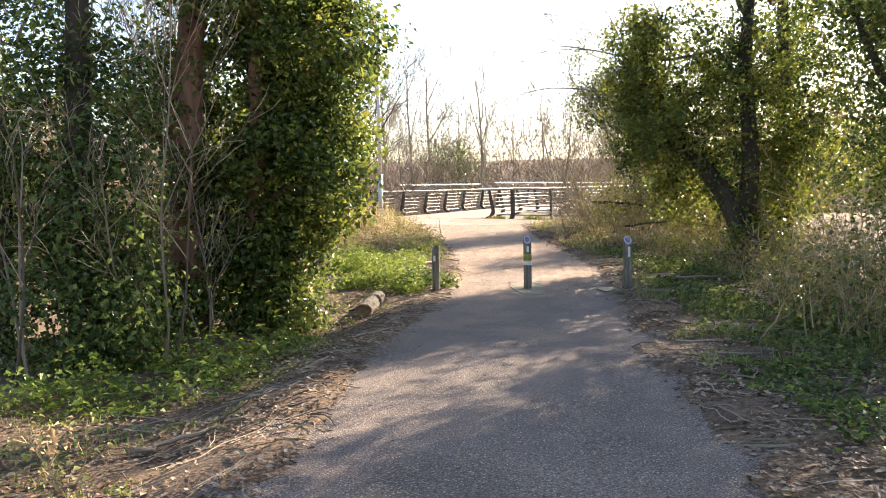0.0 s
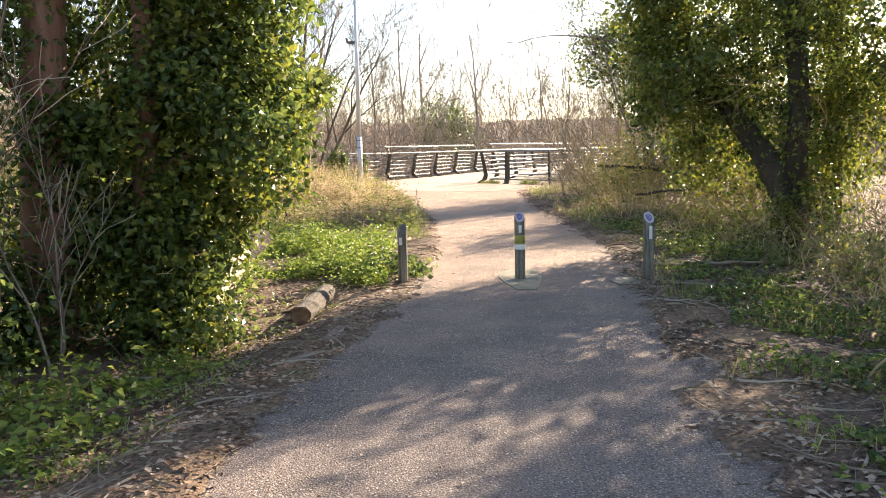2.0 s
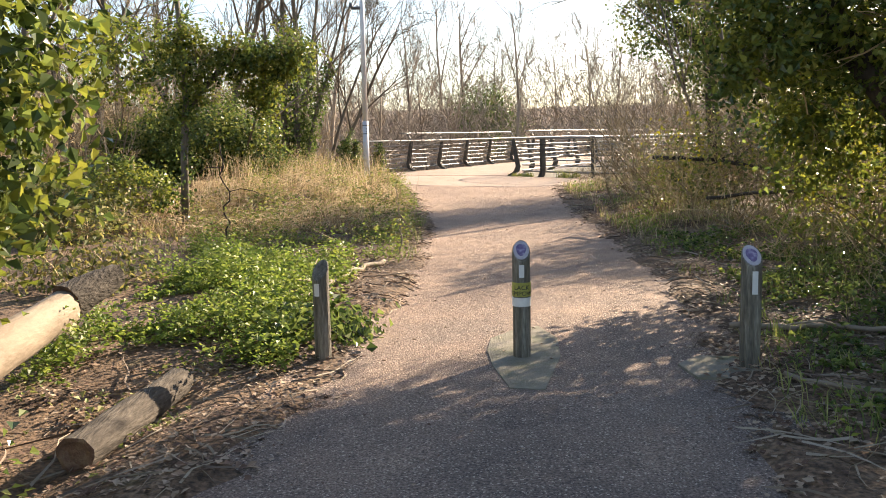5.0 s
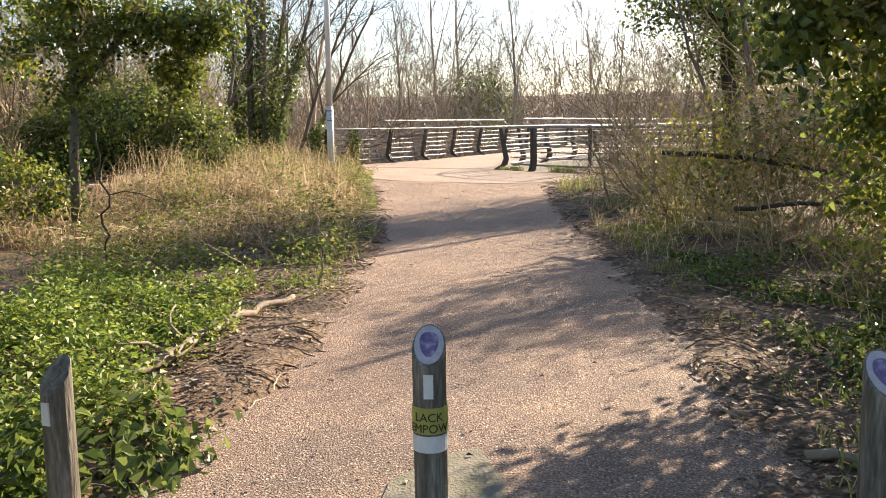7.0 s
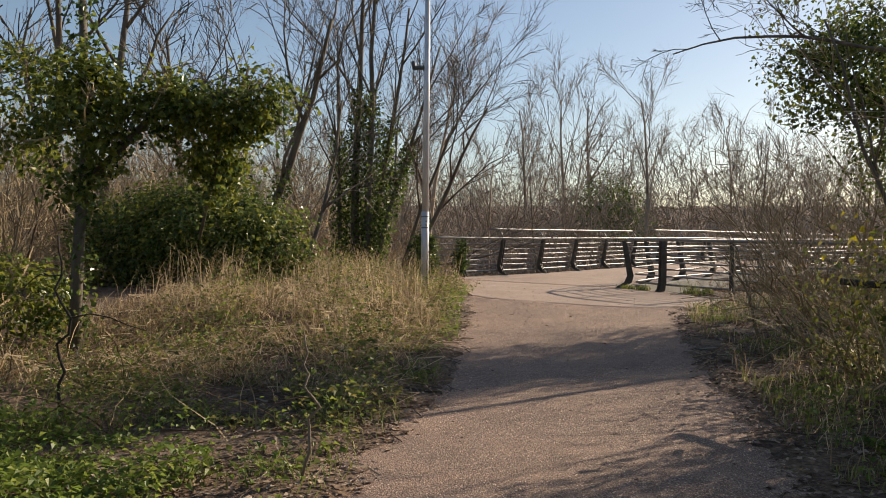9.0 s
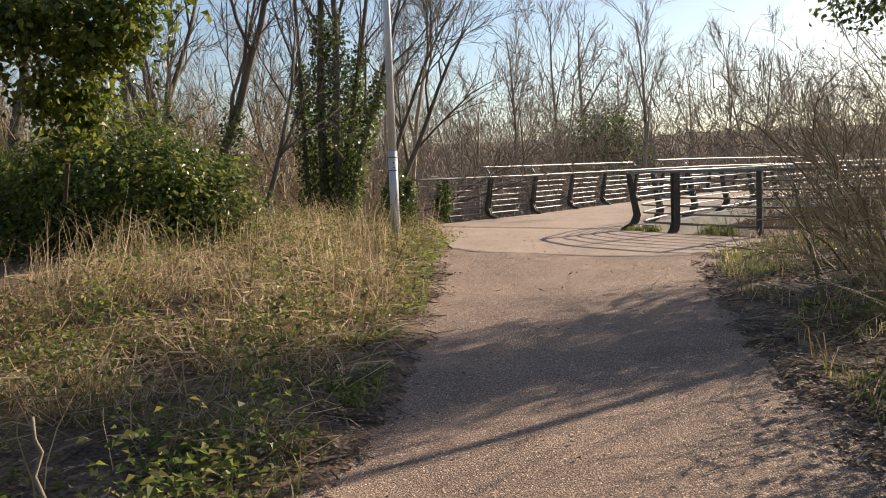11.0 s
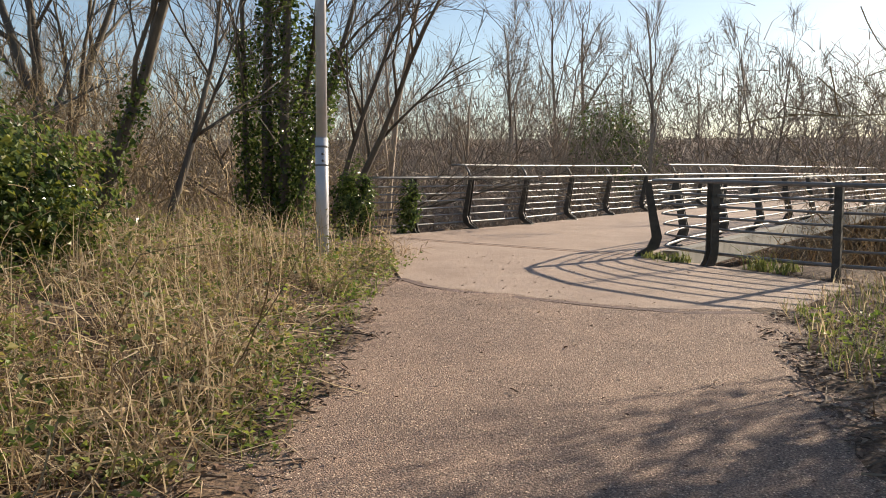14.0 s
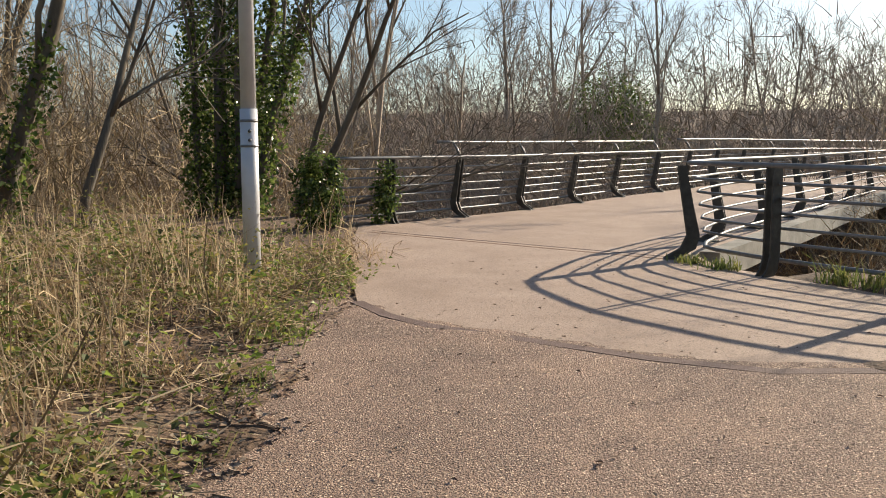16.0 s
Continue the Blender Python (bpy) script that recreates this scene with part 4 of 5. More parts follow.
bare_tree("ivy_stemmed_tree", -6.75, 42.6, ([("trunk", tubes_mesh("trunk", fan_thick, M_GREYBARK, 7)), ("twigs", tubes_mesh("twigs", fan_thin, M_GREYBARK, 3, False)), ("twigs", fine_twigs("fine_twigs", fan_thin, 1500, 0.7, 0.006, M_GREYBARK))], fan_thick),
          "many-stemmed bare tree with dark ivy up its fanning stems", ivy=ivy_on(fan_ivy, 0.05, 330, 0.26, 0.12, M_IVY))
arch = [[] for _ in range(4)]
for way, ln, r in (((0.6, -0.1, 0.75), 6.5, 0.1), ((0.8, 0.1, 0.45), 5.0, 0.06), ((0.35, -0.2, 0.9), 7.0, 0.08)):
    for lv, g in enumerate(branching((0, 0, 0), way, ln, r, 3, 6, 0.65, 0.09, -0.02, 0.6, 0.25, 0.006)):
        arch[lv] += g
make_tree("arching_bare_tree", -5.4, 42.8, [("trunk", tubes_mesh("trunk", flat(arch[:2]), M_GREYBARK, 6)), ("twigs", tubes_mesh("twigs", flat(arch[2:]), M_GREYBARK, 3, False)), ("twigs", fine_twigs("fine_twigs", flat(arch[2:]), 1200, 0.55, 0.005, M_GREYBARK))], "bare tree arching low towards the bridge")
mt = bare_parts(9.5, 0.16, 3, 5, 0.6, M_GREYBARK, fork=2)
bare_tree("ivy_footed_tree", -8.6, 37.8, mt, "slim bare tree with ivy round its trunk", ivy=ivy_on([(p[:4], r[:4]) for p, r in mt[1] if r[0] > 0.1], 0.06, 260, 0.28, 0.11, M_IVY))
mids = [bare_parts(11, 0.15, 3, 6, 0.6, M_GREYBARK, fork=2, ratio=0.55), bare_parts(9, 0.11, 3, 6, 0.8, M_GREYBARK, fork=1, ratio=0.6, lean=(0.25, -0.1))]
for k, (mx, my, ms, mr) in enumerate(((-10.5, 33.0, 1.0, 20), (-6.6, 37.2, 0.75, 70), (-13.5, 44.0, 1.1, 130), (-9.8, 49.0, 1.0, 200), (-8.2, 24.5, 0.8, 10), (-12.0, 27.0, 1.0, 330))):
    bare_tree("bare_tree", mx, my, mids[k % 2], "bare grey-brown winter tree behind the bank", mr, ms, group="bare trees on the bank")
over = branching((0, 0, 0), (-0.25, -0.05, 1), 5.2, 0.055, 3, 6, 0.8, 0.12, -0.01, 0.6, 0.2, 0.005)
make_tree("bare_shrub_tree", 6.6, 30.2, [("trunk", tubes_mesh("trunk", flat(over[:2]), M_GREYBARK, 6)), ("twigs", tubes_mesh("twigs", flat(over[2:]), M_STEM, 3, False))], "bare reddish-brown shrub tree with spreading twigs")
for bx, by, ln, wx in ((5.2, 29.0, 3.0, -0.35), (6.0, 31.5, 3.6, -0.3), (4.6, 26.8, 2.2, -0.3), (7.4, 27.5, 4.0, -0.4), (8.2, 33.0, 4.5, -0.2)):
    ln_s = []
    for _ in range(7):
        ln_s += flat(branching((rng.normal() * 0.25, rng.normal() * 0.25, 0), (wx + rng.normal() * 0.45, rng.normal() * 0.4, 1), ln * rng.uniform(0.6, 1), 0.025, 2, 6, 0.65, 0.12, 0.0, 0.55, 0.2, 0.004))
    make_tree("bare_shrub", bx, by, [("stems", tubes_mesh("stems", ln_s, M_STEM, 3, False))], "bare leafless shrub of thin brown stems", "shrub")

# overhanging branches seen against the sky
for ox, oy, oz, way, ln in ((6.5, 30.0, 4.4, (-1, 0.1, 0.12), 3.8), (5.6, 17.6, 4.4, (-1, 0.5, 0.1), 3.4)):
    br = branching((0, 0, 0), way, ln, 0.04, 3, 5, 0.7, 0.14, 0.0, 0.55, 0.25, 0.004)
    stem = [wander((1.0, 0, -oz + 0.1), (-0.15, 0, 1), oz * 1.02, 0.1, 0.045, 6, 0.03)]
    stem[0][0][-1] = (0, 0, 0)
    off = np.array([0, 0, oz])
    make_tree("overhanging_tree", ox, oy, [("trunk", tubes_mesh("trunk", [(p + off, r) for p, r in stem + br[0]], M_GREYBARK, 6)), ("twigs", tubes_mesh("twigs", [(p + off, r) for p, r in flat(br[1:])], M_GREYBARK, 3, False))], "bare slender tree with a branch reaching over the path")

# thin bare stems before the ivy on the near bank
for sx, sy, ln in ((-3.1, 9.6, 4.2), (-3.5, 9.9, 3.4), (-4.4, 8.8, 4.0), (-2.9, 10.6, 2.6), (-6.2, 24.6, 3.6), (-7.3, 26.2, 4.2)):
    g = []
    for _ in range(3):
        g += flat(branching((rng.normal() * 0.1, rng.normal() * 0.1, 0), (rng.normal() * 0.2, rng.normal() * 0.2, 1), ln * rng.uniform(0.7, 1), 0.018, 2, 6, 0.6, 0.09, 0.02, 0.45, 0.25, 0.003))
    make_tree("bare_sapling", sx, sy, [("stems", tubes_mesh("stems", g, M_TWIG, 4, False))], "thin grey bare sapling in front of ivy", "sapling")

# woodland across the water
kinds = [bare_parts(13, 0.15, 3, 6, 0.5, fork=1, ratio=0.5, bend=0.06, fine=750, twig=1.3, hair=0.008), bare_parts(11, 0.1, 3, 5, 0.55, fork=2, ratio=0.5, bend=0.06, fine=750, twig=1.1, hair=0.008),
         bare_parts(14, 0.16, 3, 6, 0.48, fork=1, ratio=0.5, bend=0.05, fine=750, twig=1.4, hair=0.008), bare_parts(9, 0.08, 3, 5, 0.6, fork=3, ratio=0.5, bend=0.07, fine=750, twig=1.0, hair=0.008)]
wood = []
wr = random.Random(11)
for k in range(42):
    row = k % 4
    ang = -38 + 72 * ((k * 0.618) % 1.0)
    dist = (46, 58, 74, 98)[row] + wr.uniform(-5, 6)
    wood.append((1.0 + dist * math.sin(radians(ang)), 16 + dist * math.cos(radians(ang)), wr.randrange(4), wr.uniform(0.7, 1.1) * (1.0 + 0.1 * row), wr.uniform(0, 360)))
masters = [None] * 4
for x, y, k, s, turn in wood:
    if -6 < x - (3 + (y - 54) * 0.55) < 8 and y < 78:
        continue
    zz = float(ground_z(x, y)) - 0.2
    if masters[k] is None:
        masters[k] = bare_tree("bare_tree", x, y, kinds[k], "tall bare winter tree in the woodland beyond", turn, s, group="woodland trees")
    else:
        copy_thing(masters[k], pose(x, y, zz, 0, 0, turn)).scale = (s, s, s)
tall = bare_parts(17, 0.25, 3, 6, 0.6, fork=1, ratio=0.45)
bare_tree("tall_bare_tree", -1.0, 101.0, tall, "tall bare tree standing above the woodland")
mound("evergreen_bush", 0.6, 82.0, [(0, 0, 4.0, 2.2, 2, 2.2, 130), (1.6, 0, 2.0, 2, 2, 2.0, 80)], 26, 0.2, M_IVY, "dark evergreen bush among bare trees", 0.5, None, 0)

# thickets of bare stems closing the distance
def thicket(name, centre, half, n, height, mat, label, r=0.012, kids=5, lv=1):
    lines = []
    for _ in range(n):
        x, y = centre[0] + rng.uniform(-1, 1) * half[0], centre[1] + rng.uniform(-1, 1) * half[1]
        z = float(ground_z(x, y)) - 0.1
        lines += flat(branching((x, y, z), (rng.normal() * 0.25, rng.normal() * 0.2, 1), height * rng.uniform(0.5, 1.1), r, lv, kids, 0.6, 0.12, 0.02, 0.5, 0.15, max(0.004, r * 0.25)))
    return tagged(part(name, tubes_mesh(name, lines, mat, 3, False)), label, "thicket", kind="stuff")


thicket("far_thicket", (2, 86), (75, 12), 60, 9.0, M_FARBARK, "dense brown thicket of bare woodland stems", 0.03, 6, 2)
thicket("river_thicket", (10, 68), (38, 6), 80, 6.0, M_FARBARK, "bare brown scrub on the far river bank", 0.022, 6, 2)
thicket("left_thicket", (-19, 52), (13, 9), 90, 6.5, M_STEM, "brown bare scrub behind the bank", 0.02, 6, 2)
thicket("near_left_thicket", (-13, 36), (5, 8), 90, 4.5, M_STEM, "bare hawthorn scrub beyond the ivy mound", 0.016, 6, 2)
thicket("bank_scrub", (11, 40), (6, 4), 45, 3.4, M_STEM, "bare scrub below the bridge side", 0.013, 6, 2)
thicket("right_thicket", (17, 26), (5, 10), 40, 5.0, M_STEM, "bare stems behind the shrubs", 0.016, 5, 2)


# fine brushwood, too thick to count
def brushwood(name, x0, x1, y0, y1, top, n, length, width, mat, label, off=None, low=0.0):
    x, y = rng.uniform(x0, x1, n), rng.uniform(y0, y1, n)
    if off:
        keep = x - np.interp(y, EDGE_Y, EDGE_R) > off + 0.35 * rough(x, y, 1.1)
        x, y = x[keep], y[keep]
        n = len(x)
    lump = 0.72 + 0.28 * rough(x, y, 1.6 / max(1.0, top * 0.5)) + 0.2 * rough(x, y, 4.0 / max(1.0, top * 0.5))
    z = ground_z(x, y) + (low + (1 - low) * rng.random(n) ** 1.2) * top * lump - 0.1
    p = np.stack([x, y, z], 1)
    d = unit(rng.normal(size=(n, 3)) * np.array([0.6, 0.6, 0.45]) + np.array([0, 0, 0.75]))
    ln = (length * rng.uniform(0.4, 1.3, n))[:, None]
    s = unit(np.cross(d, rng.normal(size=(n, 3)))) * (width * rng.uniform(0.5, 1.2, n))[:, None]
    mid = p + d * ln * 0.5 + rng.normal(size=(n, 3)) * ln * 0.07
    V = np.stack([p - s, p + s, mid + s * 0.6, mid - s * 0.6, p + d * ln], 1).reshape(-1, 3)
    k = np.arange(n)[:, None] * 5
    return tagged(part(name, mesh_of(name, V, (k + np.array([0, 1, 2, 3])).tolist() + (k + np.array([3, 2, 4])).tolist(), mat)), label, "brushwood", kind="stuff")


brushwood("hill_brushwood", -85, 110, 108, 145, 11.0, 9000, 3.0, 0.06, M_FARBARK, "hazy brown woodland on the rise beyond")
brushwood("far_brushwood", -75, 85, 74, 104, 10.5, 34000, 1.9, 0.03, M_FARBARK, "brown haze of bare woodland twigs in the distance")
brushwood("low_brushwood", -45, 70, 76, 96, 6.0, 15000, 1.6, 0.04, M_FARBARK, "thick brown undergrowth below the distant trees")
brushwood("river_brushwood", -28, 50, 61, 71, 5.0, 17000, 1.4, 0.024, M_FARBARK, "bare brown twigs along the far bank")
brushwood("left_brushwood", -34, -7, 44, 60, 6.5, 13000, 1.2, 0.018, M_STEM, "dense bare brown twigs behind the bank")
brushwood("bank_brushwood", -18, -8.2, 26, 44, 4.2, 15000, 0.9, 0.011, M_STEM, "tangled bare twigs beyond the ivy mound")
brushwood("verge_brushwood", 3.5, 9.5, 18.5, 33.0, 1.1, 10000, 0.5, 0.0055, M_STEM, "tangle of bare brown bramble stems beside the path", off=1.45)
brushwood("bridge_brushwood", 4.2, 17, 36.2, 48, 2.4, 9000, 0.9, 0.009, M_STEM, "bare twigs growing below the bridge side")
brushwood("near_brushwood", 3.8, 8.5, 5.0, 18.0, 1.1, 7000, 0.45, 0.005, M_STEM, "tangle of thin dry stems in the verge", off=1.9)
mound("ivy_patch", -2.35, 12.3, [(0, 0, 0.3, 0.6, 0.7, 0.35, 70)], 26, 0.085, M_IVY, "ivy spilling over the foot of a fallen tree", 0.15, M_IVY_SUN, 3, "ivy")


# ---- logs and branches ----
def log(name, a, b, r, label, ends, bark, cut=M_CUTWOOD):
    A, B = np.array(a, float), np.array(b, float)
    n, k = 18, 7
    d = unit(B - A)
    u = unit(np.cross(d, [0, 0, 1]))
    w = np.cross(u, d)
    V, Fc = [], []
    for i in range(k):
        c = A + (B - A) * i / (k - 1)
        for j in range(n):
            g = 2 * math.pi * j / n
            rr = r * (1 + 0.06 * math.sin(3 * g + i) + 0.04 * math.sin(7 * g + 2.1 * i)) * (1 + ends * (i / (k - 1) - 0.5))
            V.append(c + (u * math.cos(g) + w * math.sin(g)) * rr)
    for i in range(k - 1):
        for j in range(n):
            Fc.append((i * n + j, i * n + (j + 1) % n, (i + 1) * n + (j + 1) % n, (i + 1) * n + j))
    base = new(name)
    body = part("bark", mesh_of("bark", V, Fc, bark, True), base)
    for e, sgn in ((0, -1), (k - 1, 1)):
        caps, cf = [], []
        for g, dep in ((1.0, 0), (0.82, 0.004), (0.45, -0.02)):
            c = A + (B - A) * e / (k - 1)
            for j in range(n):
                caps.append(c + (np.array(V[e * n + j]) - c) * g + d * sgn * dep)
        for q in range(2):
            for j in range(n):
                cf.append((q * n + j, q * n + (j + 1) % n, (q + 1) * n + (j + 1) % n, (q + 1) * n + j))
        cf.append(tuple(2 * n + j for j in range(n)))
        part("cut_end", mesh_of("cut_end", caps, cf, cut), base, "dark sawn end")
    return tagged(base, label, "log")


log("short_log", (-1.22, 13.0, float(ground_z(-1.2, 13.0)) + 0.09), (-1.1, 14.4, float(ground_z(-1.1, 14.4)) + 0.09), 0.115, "short cut log with rough grey bark lying on leafy soil", -0.1, M_LOGBARK)
fallen = log("fallen_tree", (-2.15, 12.3, 0.12), (-2.42, 15.4, 0.34), 0.17, "fallen pale stripped tree trunk with a broken end", -0.2, M_PALEWOOD)
stub = log("broken_end", (-2.4, 15.35, 0.37), (-2.15, 15.8, 0.55), 0.14, "broken reddish end", -0.5, M_LOGBARK)
for o in list(stub.children):
    o.parent = fallen
bpy.data.objects.remove(stub)


def fallen_branch(pts, r, mat, label, forks=3, name="fallen_branch"):
    p = np.array([(x, y, float(ground_z(x, y)) + h) for x, y, h in pts])
    fine = np.stack([np.interp(np.linspace(0, len(p) - 1, 14), range(len(p)), p[:, c]) for c in range(3)], 1)
    fine[1:-1] += rng.normal(size=(12, 3)) * np.array([0.03, 0.03, 0.01])
    lines = [(fine, np.linspace(r, r * 0.55, 14))]
    for _ in range(forks):
        j = rng.integers(3, 12)
        lines.append(wander(fine[j], (rng.normal(), rng.normal(), 0.15), rng.uniform(0.3, 0.8), r * 0.5, 0.005, 4, 0.25))
    return tagged(part(name, tubes_mesh("fallen_branch", lines, mat, 7)), label, "branch")


fallen_branch([(-0.74, 17.0, 0.03), (-0.6, 18.0, 0.05), (-0.45, 19.0, 0.06), (-0.2, 19.7, 0.04)], 0.05, M_PALEWOOD, "long pale fallen branch lying along the path edge")
fallen_branch([(4.25, 24.3, 1.15), (5.0, 23.6, 1.05), (6.1, 22.2, 0.85), (7.3, 21.2, 0.5)], 0.04, M_BARK, "dead branch propped through a shrub", 5)
fallen_branch([(4.6, 21.8, 0.6), (5.6, 21.0, 0.7), (6.6, 20.5, 0.5)], 0.03, M_BARK, "dead branch caught in the shrub", 4)
fallen_branch([(-2.35, 6.3, 0.03), (-2.0, 6.6, 0.05), (-1.6, 6.9, 0.04)], 0.022, M_TWIG, "pale stick lying on the soil", 1)
fallen_branch([(3.3, 14.3, 0.03), (3.9, 13.6, 0.06), (4.5, 13.2, 0.05)], 0.02, M_TWIG, "long stick lying on leaf litter", 3)
fallen_branch([(3.35, 15.9, 0.03), (4.1, 15.6, 0.06), (4.9, 15.2, 0.08)], 0.03, M_TWIG, "grey dead branch on ivy beside a bollard", 3)
fallen_branch([(-0.05, 20.2, 0.05), (0.0, 20.25, 0.55), (-0.08, 20.3, 1.0)], 0.012, M_TWIG, "thin upright dead stem at the path edge", 1, "upright_stem")
fallen_branch([(-2.9, 21.6, 0.0), (-2.95, 21.7, 0.8), (-3.0, 21.7, 1.6)], 0.016, M_BARK, "dark upright stem on the bank", 2, "upright_stem")


# ---- ground growth ----
def scatter(n, x0, x1, y0, y1, left=None, right=None, gap=(0.0, 99.0), clump=0.0):
    """Random places in a box, kept at gap metres off the left or right path edge, optionally clumped."""
    x, y = rng.uniform(x0, x1, n), rng.uniform(y0, y1, n)
    keep = np.ones(n, bool)
    if left:
        d = np.interp(y, EDGE_Y, EDGE_L) - x
        keep &= (d > gap[0]) & (d < gap[1])
    if right:
        d = x - np.interp(y, EDGE_Y, EDGE_R)
        keep &= (d > gap[0]) & (d < gap[1])
    if clump:
        keep &= (rough(x, y, 1.9) + 0.6 * rough(x, y, 4.3) + rng.normal(size=n) * 0.25) > clump - 0.5
    return x[keep], y[keep]


def blades_mesh(name, x, y, height, mat, lean=0.5, width=0.006, wind=(0, 0)):
    n = len(x)
    z = ground_z(x, y) - 0.01
    h = height * rng.uniform(0.4, 1.2, n) * (0.75 + 0.45 * rough(x, y, 1.4) * rough(x + 3, y, 0.6))
    a = rng.uniform(0, 6.283, n)
    ln = lean * rng.uniform(0.2, 1.3, n)
    dx, dy = np.cos(a) * ln + wind[0] + 0.5 * ln * rough(x, y, 0.9), np.sin(a) * ln + wind[1] + 0.6 * ln * rough(y, x, 1.2)
    b = rng.uniform(0, 6.283, n)
    wx, wy = np.cos(b) * width, np.sin(b) * width
    P0 = np.stack([x, y, z], 1)
    P1 = P0 + np.stack([dx * h * 0.3, dy * h * 0.3, h * 0.6], 1)
    P2 = P0 + np.stack([dx * h, dy * h, h * np.maximum(0.25, 1.0 - 0.3 * ln)], 1)
    W = np.stack([wx, wy, np.zeros(n)], 1)
    V = np.stack([P0 - W, P0 + W, P1 + W * 0.8, P1 - W * 0.8, P2], 1).reshape(-1, 3)
    i = np.arange(n)[:, None] * 5
    faces = (i + np.array([0, 1, 2, 3])).tolist() + (i + np.array([3, 2, 4])).tolist()
    return mesh_of(name, V, faces, mat)


def stuff(name, me, label, category):
    return tagged(part(name, me), label, category, kind="stuff")


def ground_leaves(name, xy, h, size, mat, label, category, up=0.6):
    x, y = xy
    P = np.stack([x, y, ground_z(x, y) + rng.uniform(0.01, 1, len(x)) ** 1.3 * h * np.clip(0.65 + 0.75 * rough(x, y, 3.3) + 0.3 * rough(x, y, 7.7), 0.12, 1.6) + 0.012], 1)
    return stuff(name, leaves_mesh(name, P, size, mat, up=up, droop=0.0, fold=0.06 if mat is M_LITTER else 0.18), label, category)


J = np.concatenate
# dead grass bank by the lamp post
def tangle(name, x, y, length, height, width, mat, label):
    """Long dry blades that rise, bend over and lie across one another."""
    n = len(x)
    a = rng.uniform(0, 6.283, n)
    L = length * rng.uniform(0.4, 1.3, n)
    h = height * rng.uniform(0.2, 1.2, n) * (0.7 + 0.5 * rough(x, y, 1.3))
    rows = []
    for f, g in ((0, 0.0), (0.35, 0.85), (0.7, 1.0), (1.0, rng.uniform(0.1, 0.9, n))):
        b = a + 0.6 * f * rng.normal(size=n)
        px, py = x + np.cos(b) * L * f, y + np.sin(b) * L * f
        rows.append(np.stack([px, py, ground_z(px, py) + 0.015 + h * g], 1))
    W = np.stack([-np.sin(a), np.cos(a), rng.normal(size=n) * 0.6], 1) * width
    V = np.stack([rows[0] - W, rows[0] + W, rows[1] - W, rows[1] + W, rows[2] - W * 0.8, rows[2] + W * 0.8, rows[3]], 1).reshape(-1, 3)
    i = np.arange(n)[:, None] * 7
    return stuff(name, mesh_of(name, V, (i + np.array([0, 1, 3, 2])).tolist() + (i + np.array([2, 3, 5, 4])).tolist() + (i + np.array([4, 5, 6])).tolist(), mat), label, "grass")


x1, y1 = scatter(20000, -6.5, 0, 23.0, 37, left=True, gap=(0.6, 5.5), clump=0.25)
stuff("dead_grass", blades_mesh("dead_grass", x1, y1, 0.42, M_STRAW, 1.6, 0.0045, (0.15, -0.3)), "pale dried long grass on the bank", "grass")
x1, y1 = scatter(13000, -6.8, 0, 22.5, 37, left=True, gap=(0.4, 5.5), clump=0.1)
tangle("flattened_grass", x1, y1, 0.55, 0.34, 0.0045, M_STRAW, "flattened tangle of pale dead grass and stalks")
x1, y1 = scatter(3200, -6.5, -1.0, 25.5, 37, left=True, gap=(0.8, 5.0), clump=0.1)
stuff("dead_stalks", blades_mesh("dead_stalks", x1, y1, 1.15, M_STRAW, 0.6, 0.004), "tall thin dried stalks round the lamp post", "grass")
x1, y1 = scatter(15000, -6.0, 0.4, 19, 36.5, left=True, gap=(0.12, 5.0), clump=0.45)
stuff("green_grass", blades_mesh("green_grass", x1, y1, 0.26, M_GRASS, 1.2, 0.005), "green grass tufts among the dead stalks", "grass")
ground_leaves("bank_brambles", scatter(26000, -6, 0, 21, 36, left=True, gap=(0.3, 4.5), clump=0.25), 0.65, 0.06, M_BRAMBLE, "bramble leaves among dried grass", "bramble")
ground_leaves("bank_herbs", scatter(28000, -6, 0, 19.5, 36, left=True, gap=(0.12, 4.0), clump=0.4), 0.45, 0.055, M_HERB, "small green herbs among dried grass", "herbs")
bl = []
for _ in range(300):
    yy = rng.uniform(21, 36)
    xx = np.interp(yy, EDGE_Y, EDGE_L) - rng.uniform(0.6, 4.5)
    bl.append(wander((xx, yy, float(ground_z(xx, yy))), (rng.normal() * 0.6, rng.normal() * 0.6, 1), rng.uniform(0.5, 1.3), 0.007, 0.003, 6, 0.22, -0.12))
stuff("bramble_stems", tubes_mesh("bramble_stems", bl, M_STEM, 3, False), "arching bare bramble stems on the bank", "bramble")
# herbs by the bollard
for nm, xa, xb, ya, yb, n, hh in (("nettle_patch", -2.6, -0.35, 14.6, 18.6, 15000, 0.4), ("nettle_patch", -3.2, -0.7, 18.0, 21.0, 8000, 0.22)):
    ground_leaves(nm, scatter(int(n * 1.3), xa, xb, ya, yb, clump=0.4), hh, 0.056, M_HERB, "fresh bright green nettle and herb patch", "herbs")
ground_leaves("nettle_patch", scatter(5000, -4.2, -1.2, 7.5, 11.5, left=True, gap=(1.2, 4), clump=0.35), 0.3, 0.08, M_HERB, "pale green nettles at the foot of the ivy", "herbs")
mound("dried_flower_head", -2.55, 5.55, [(0, 0, 0.42, 0.1, 0.1, 0.1, 8)], 8, 0.055, M_STRAW, "pale dried seed heads on a thin stalk", 0.05, None, 3, "dried flower")
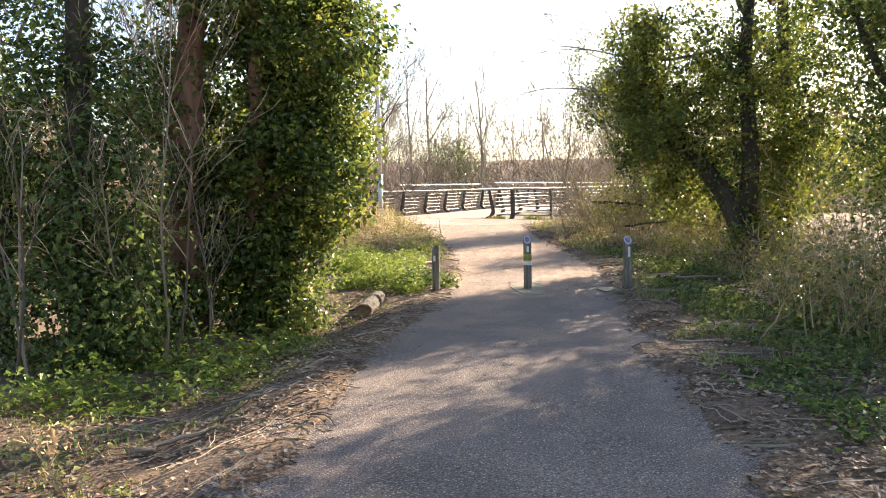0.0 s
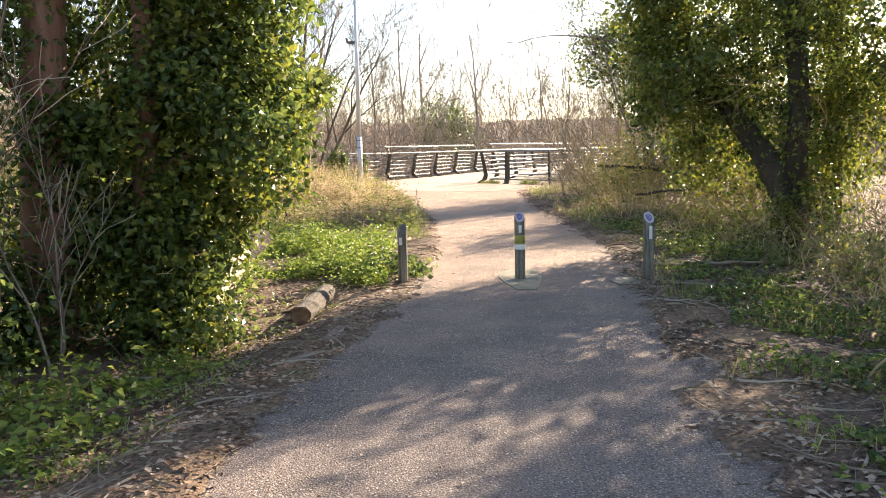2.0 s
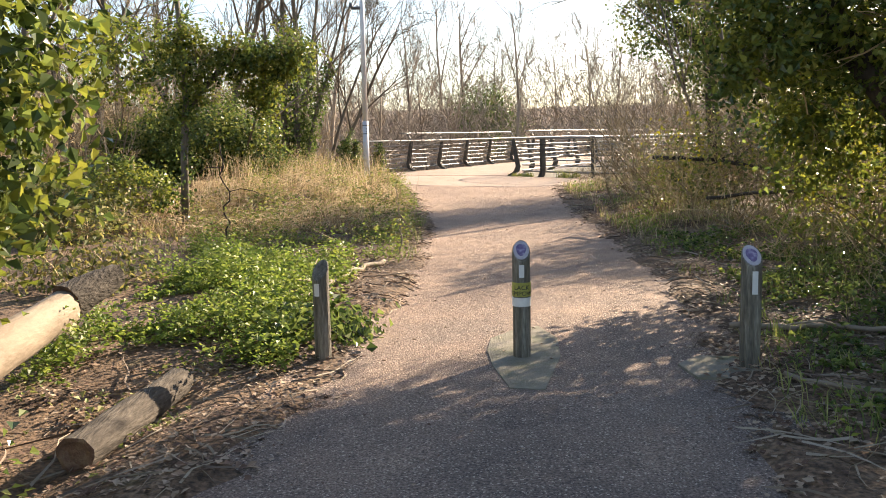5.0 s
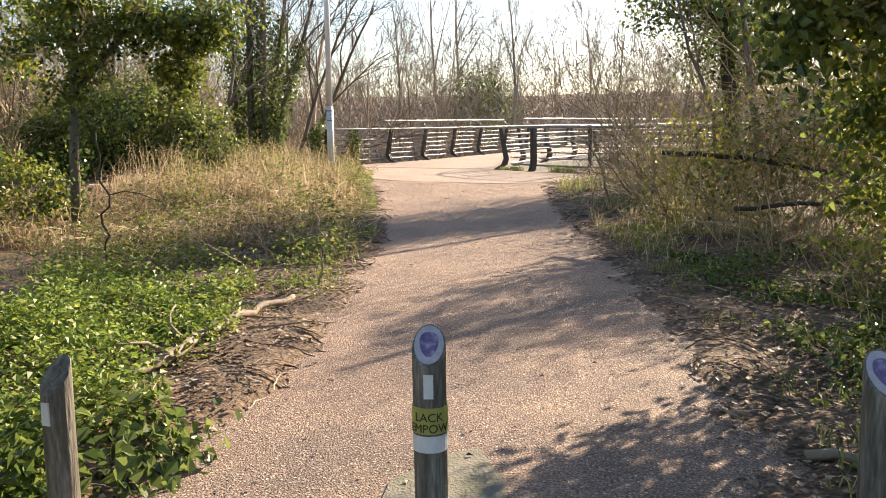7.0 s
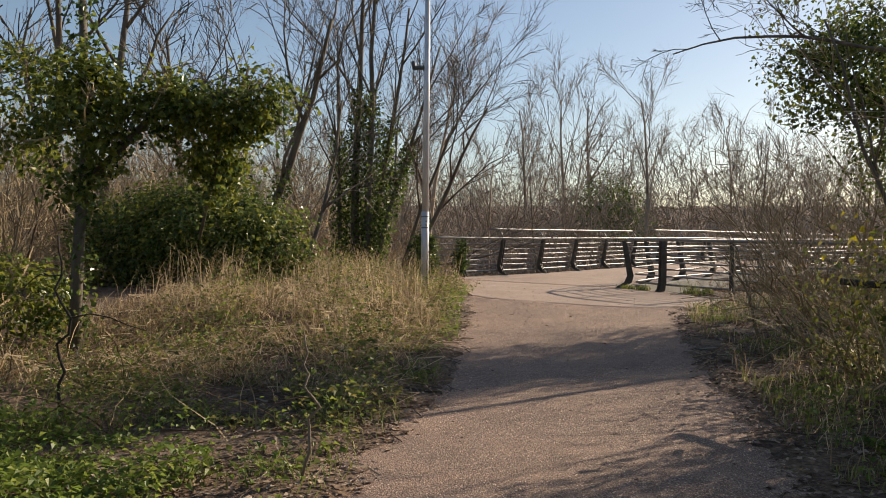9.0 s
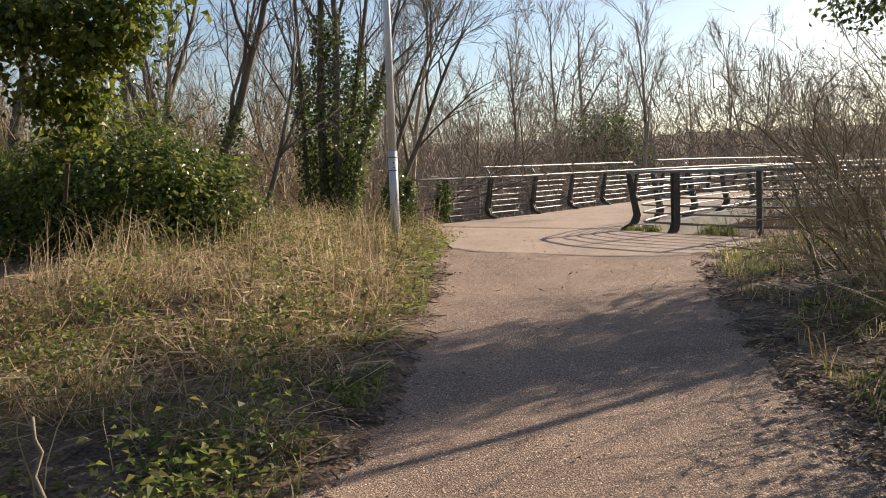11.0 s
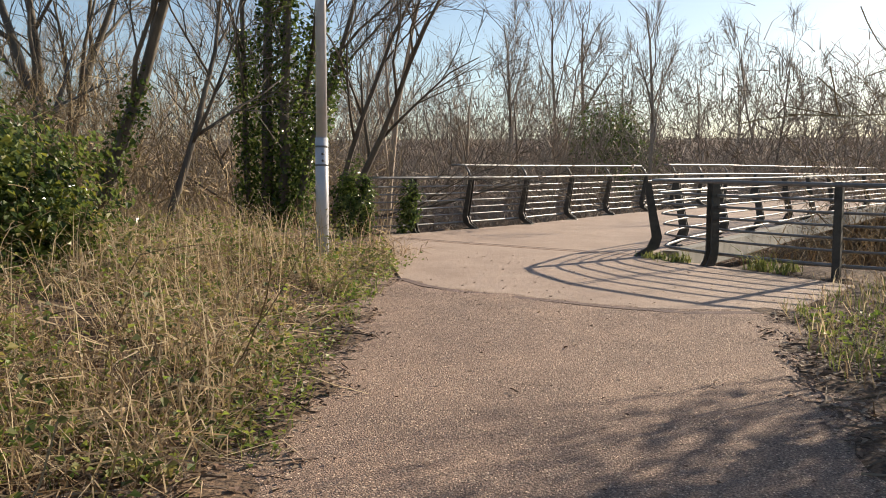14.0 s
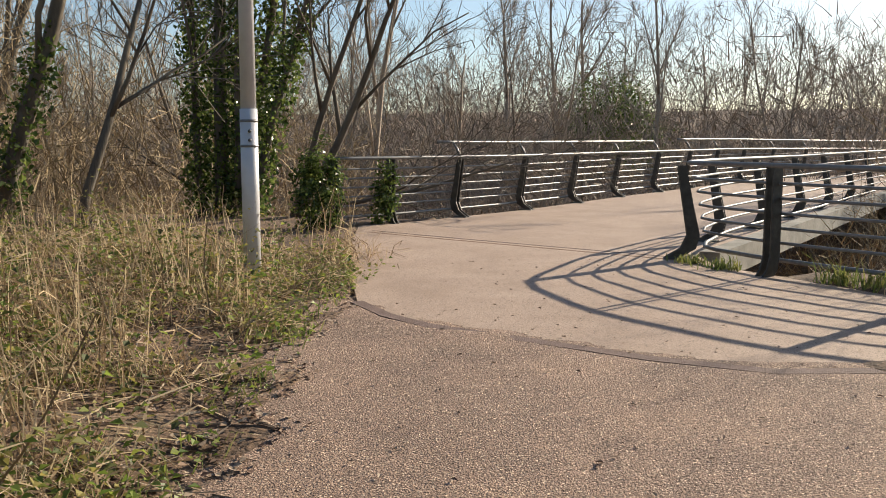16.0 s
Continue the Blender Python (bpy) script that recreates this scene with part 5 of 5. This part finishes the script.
# low green cover on both sides
ground_leaves("ivy_ground_cover", scatter(46000, 2.4, 8, 3.5, 22, right=True, gap=(0.75, 4.2), clump=0.3), 0.16, 0.07, M_IVY, "low ivy creeping over the soil", "ivy")
ground_leaves("green_ground_cover", scatter(16000, -7, 0.2, 3, 16, left=True, gap=(0.75, 5.0), clump=0.35), 0.1, 0.055, M_GRASS, "low green plants on the soil", "herbs")
ground_leaves("right_herbs", scatter(16000, 2.5, 7, 5, 32, right=True, gap=(0.45, 2.4), clump=0.6), 0.18, 0.065, M_HERB, "green herbs at the path edge", "herbs")
x1, y1 = scatter(22000, 2.5, 7.5, 8, 34, right=True, gap=(0.3, 3.2), clump=0.5)
stuff("grass_tufts", blades_mesh("grass_tufts", x1, y1, 0.27, M_GRASS, 0.8, 0.005), "grass tufts along the shady verge", "grass")
x1, y1 = scatter(3800, 2.8, 7, 21, 35, right=True, gap=(0.3, 3.0), clump=0.2)
stuff("dead_verge_grass", blades_mesh("dead_verge_grass", x1, y1, 0.4, M_STRAW, 0.9, 0.005), "dried grass along the verge", "grass")
x1, y1 = scatter(9000, -6, 0, 3, 14, left=True, gap=(0.7, 4), clump=0.5)
stuff("bank_grass", blades_mesh("bank_grass", x1, y1, 0.13, M_GRASS, 0.9, 0.006), "short grass on the near bank", "grass")
# litter
la, lb = scatter(66000, -5, 1.2, 2.5, 36, left=True, gap=(-0.22, 2.4), clump=-0.1)
ra, rb = scatter(60000, 1.5, 7, 2.5, 32, right=True, gap=(-0.22, 2.4), clump=-0.1)
ground_leaves("leaf_litter", (J([la, ra]), J([lb, rb])), 0.035, 0.052, M_LITTER, "brown dead leaves along both path edges", "leaf litter", 0.75)
px_, py_ = rng.uniform(-1, 3.3, 1300), rng.uniform(3, 37, 1300)
stuff("stray_leaves", leaves_mesh("stray_leaves", np.stack([px_, py_, np.interp(py_, LEVEL_Y, LEVEL_Z) + 0.02], 1), 0.035, M_LITTER, up=0.9), "scattered dead leaves on path and deck", "leaf litter")
sticks = []
for side in (0, 1):
    for _ in range(1400):
        yy = 3 + 29 * rng.random() ** 1.3
        e = np.interp(yy, EDGE_Y, EDGE_L) - rng.uniform(-0.1, 2.0) if side == 0 else np.interp(yy, EDGE_Y, EDGE_R) + rng.uniform(-0.1, 2.2)
        a = rng.uniform(0, 6.283)
        p, r = wander((e, yy, 0), (math.cos(a), math.sin(a), 0), rng.uniform(0.15, 0.9), rng.uniform(0.003, 0.011), 0.002, 5, 0.22)
        p[:, 2] = ground_z(p[:, 0], p[:, 1]) + rng.uniform(0.008, 0.04)
        sticks.append((p, r))
stuff("fallen_twigs", tubes_mesh("fallen_twigs", sticks, M_TWIG, 3, False), "small dead twigs strewn beside the path", "twigs")
for wx, wy in ((2.15, 36.85), (3.6, 35.6), (3.9, 35.3), (2.5, 36.4)):
    a, b = rng.normal(wx, 0.1, 110), rng.normal(wy, 0.1, 110)
    me = blades_mesh("weed_tuft", a, b, 0.22, M_GRASS, 0.9, 0.008)
    for v in me.vertices:
        v.co.z += deck_z(v.co.y) - float(ground_z(v.co.x, v.co.y)) + 0.0
    tagged(part("weed_tuft", me), "small green weed tuft at the foot of the railing", "weed", "weeds at the railing", "stuff")
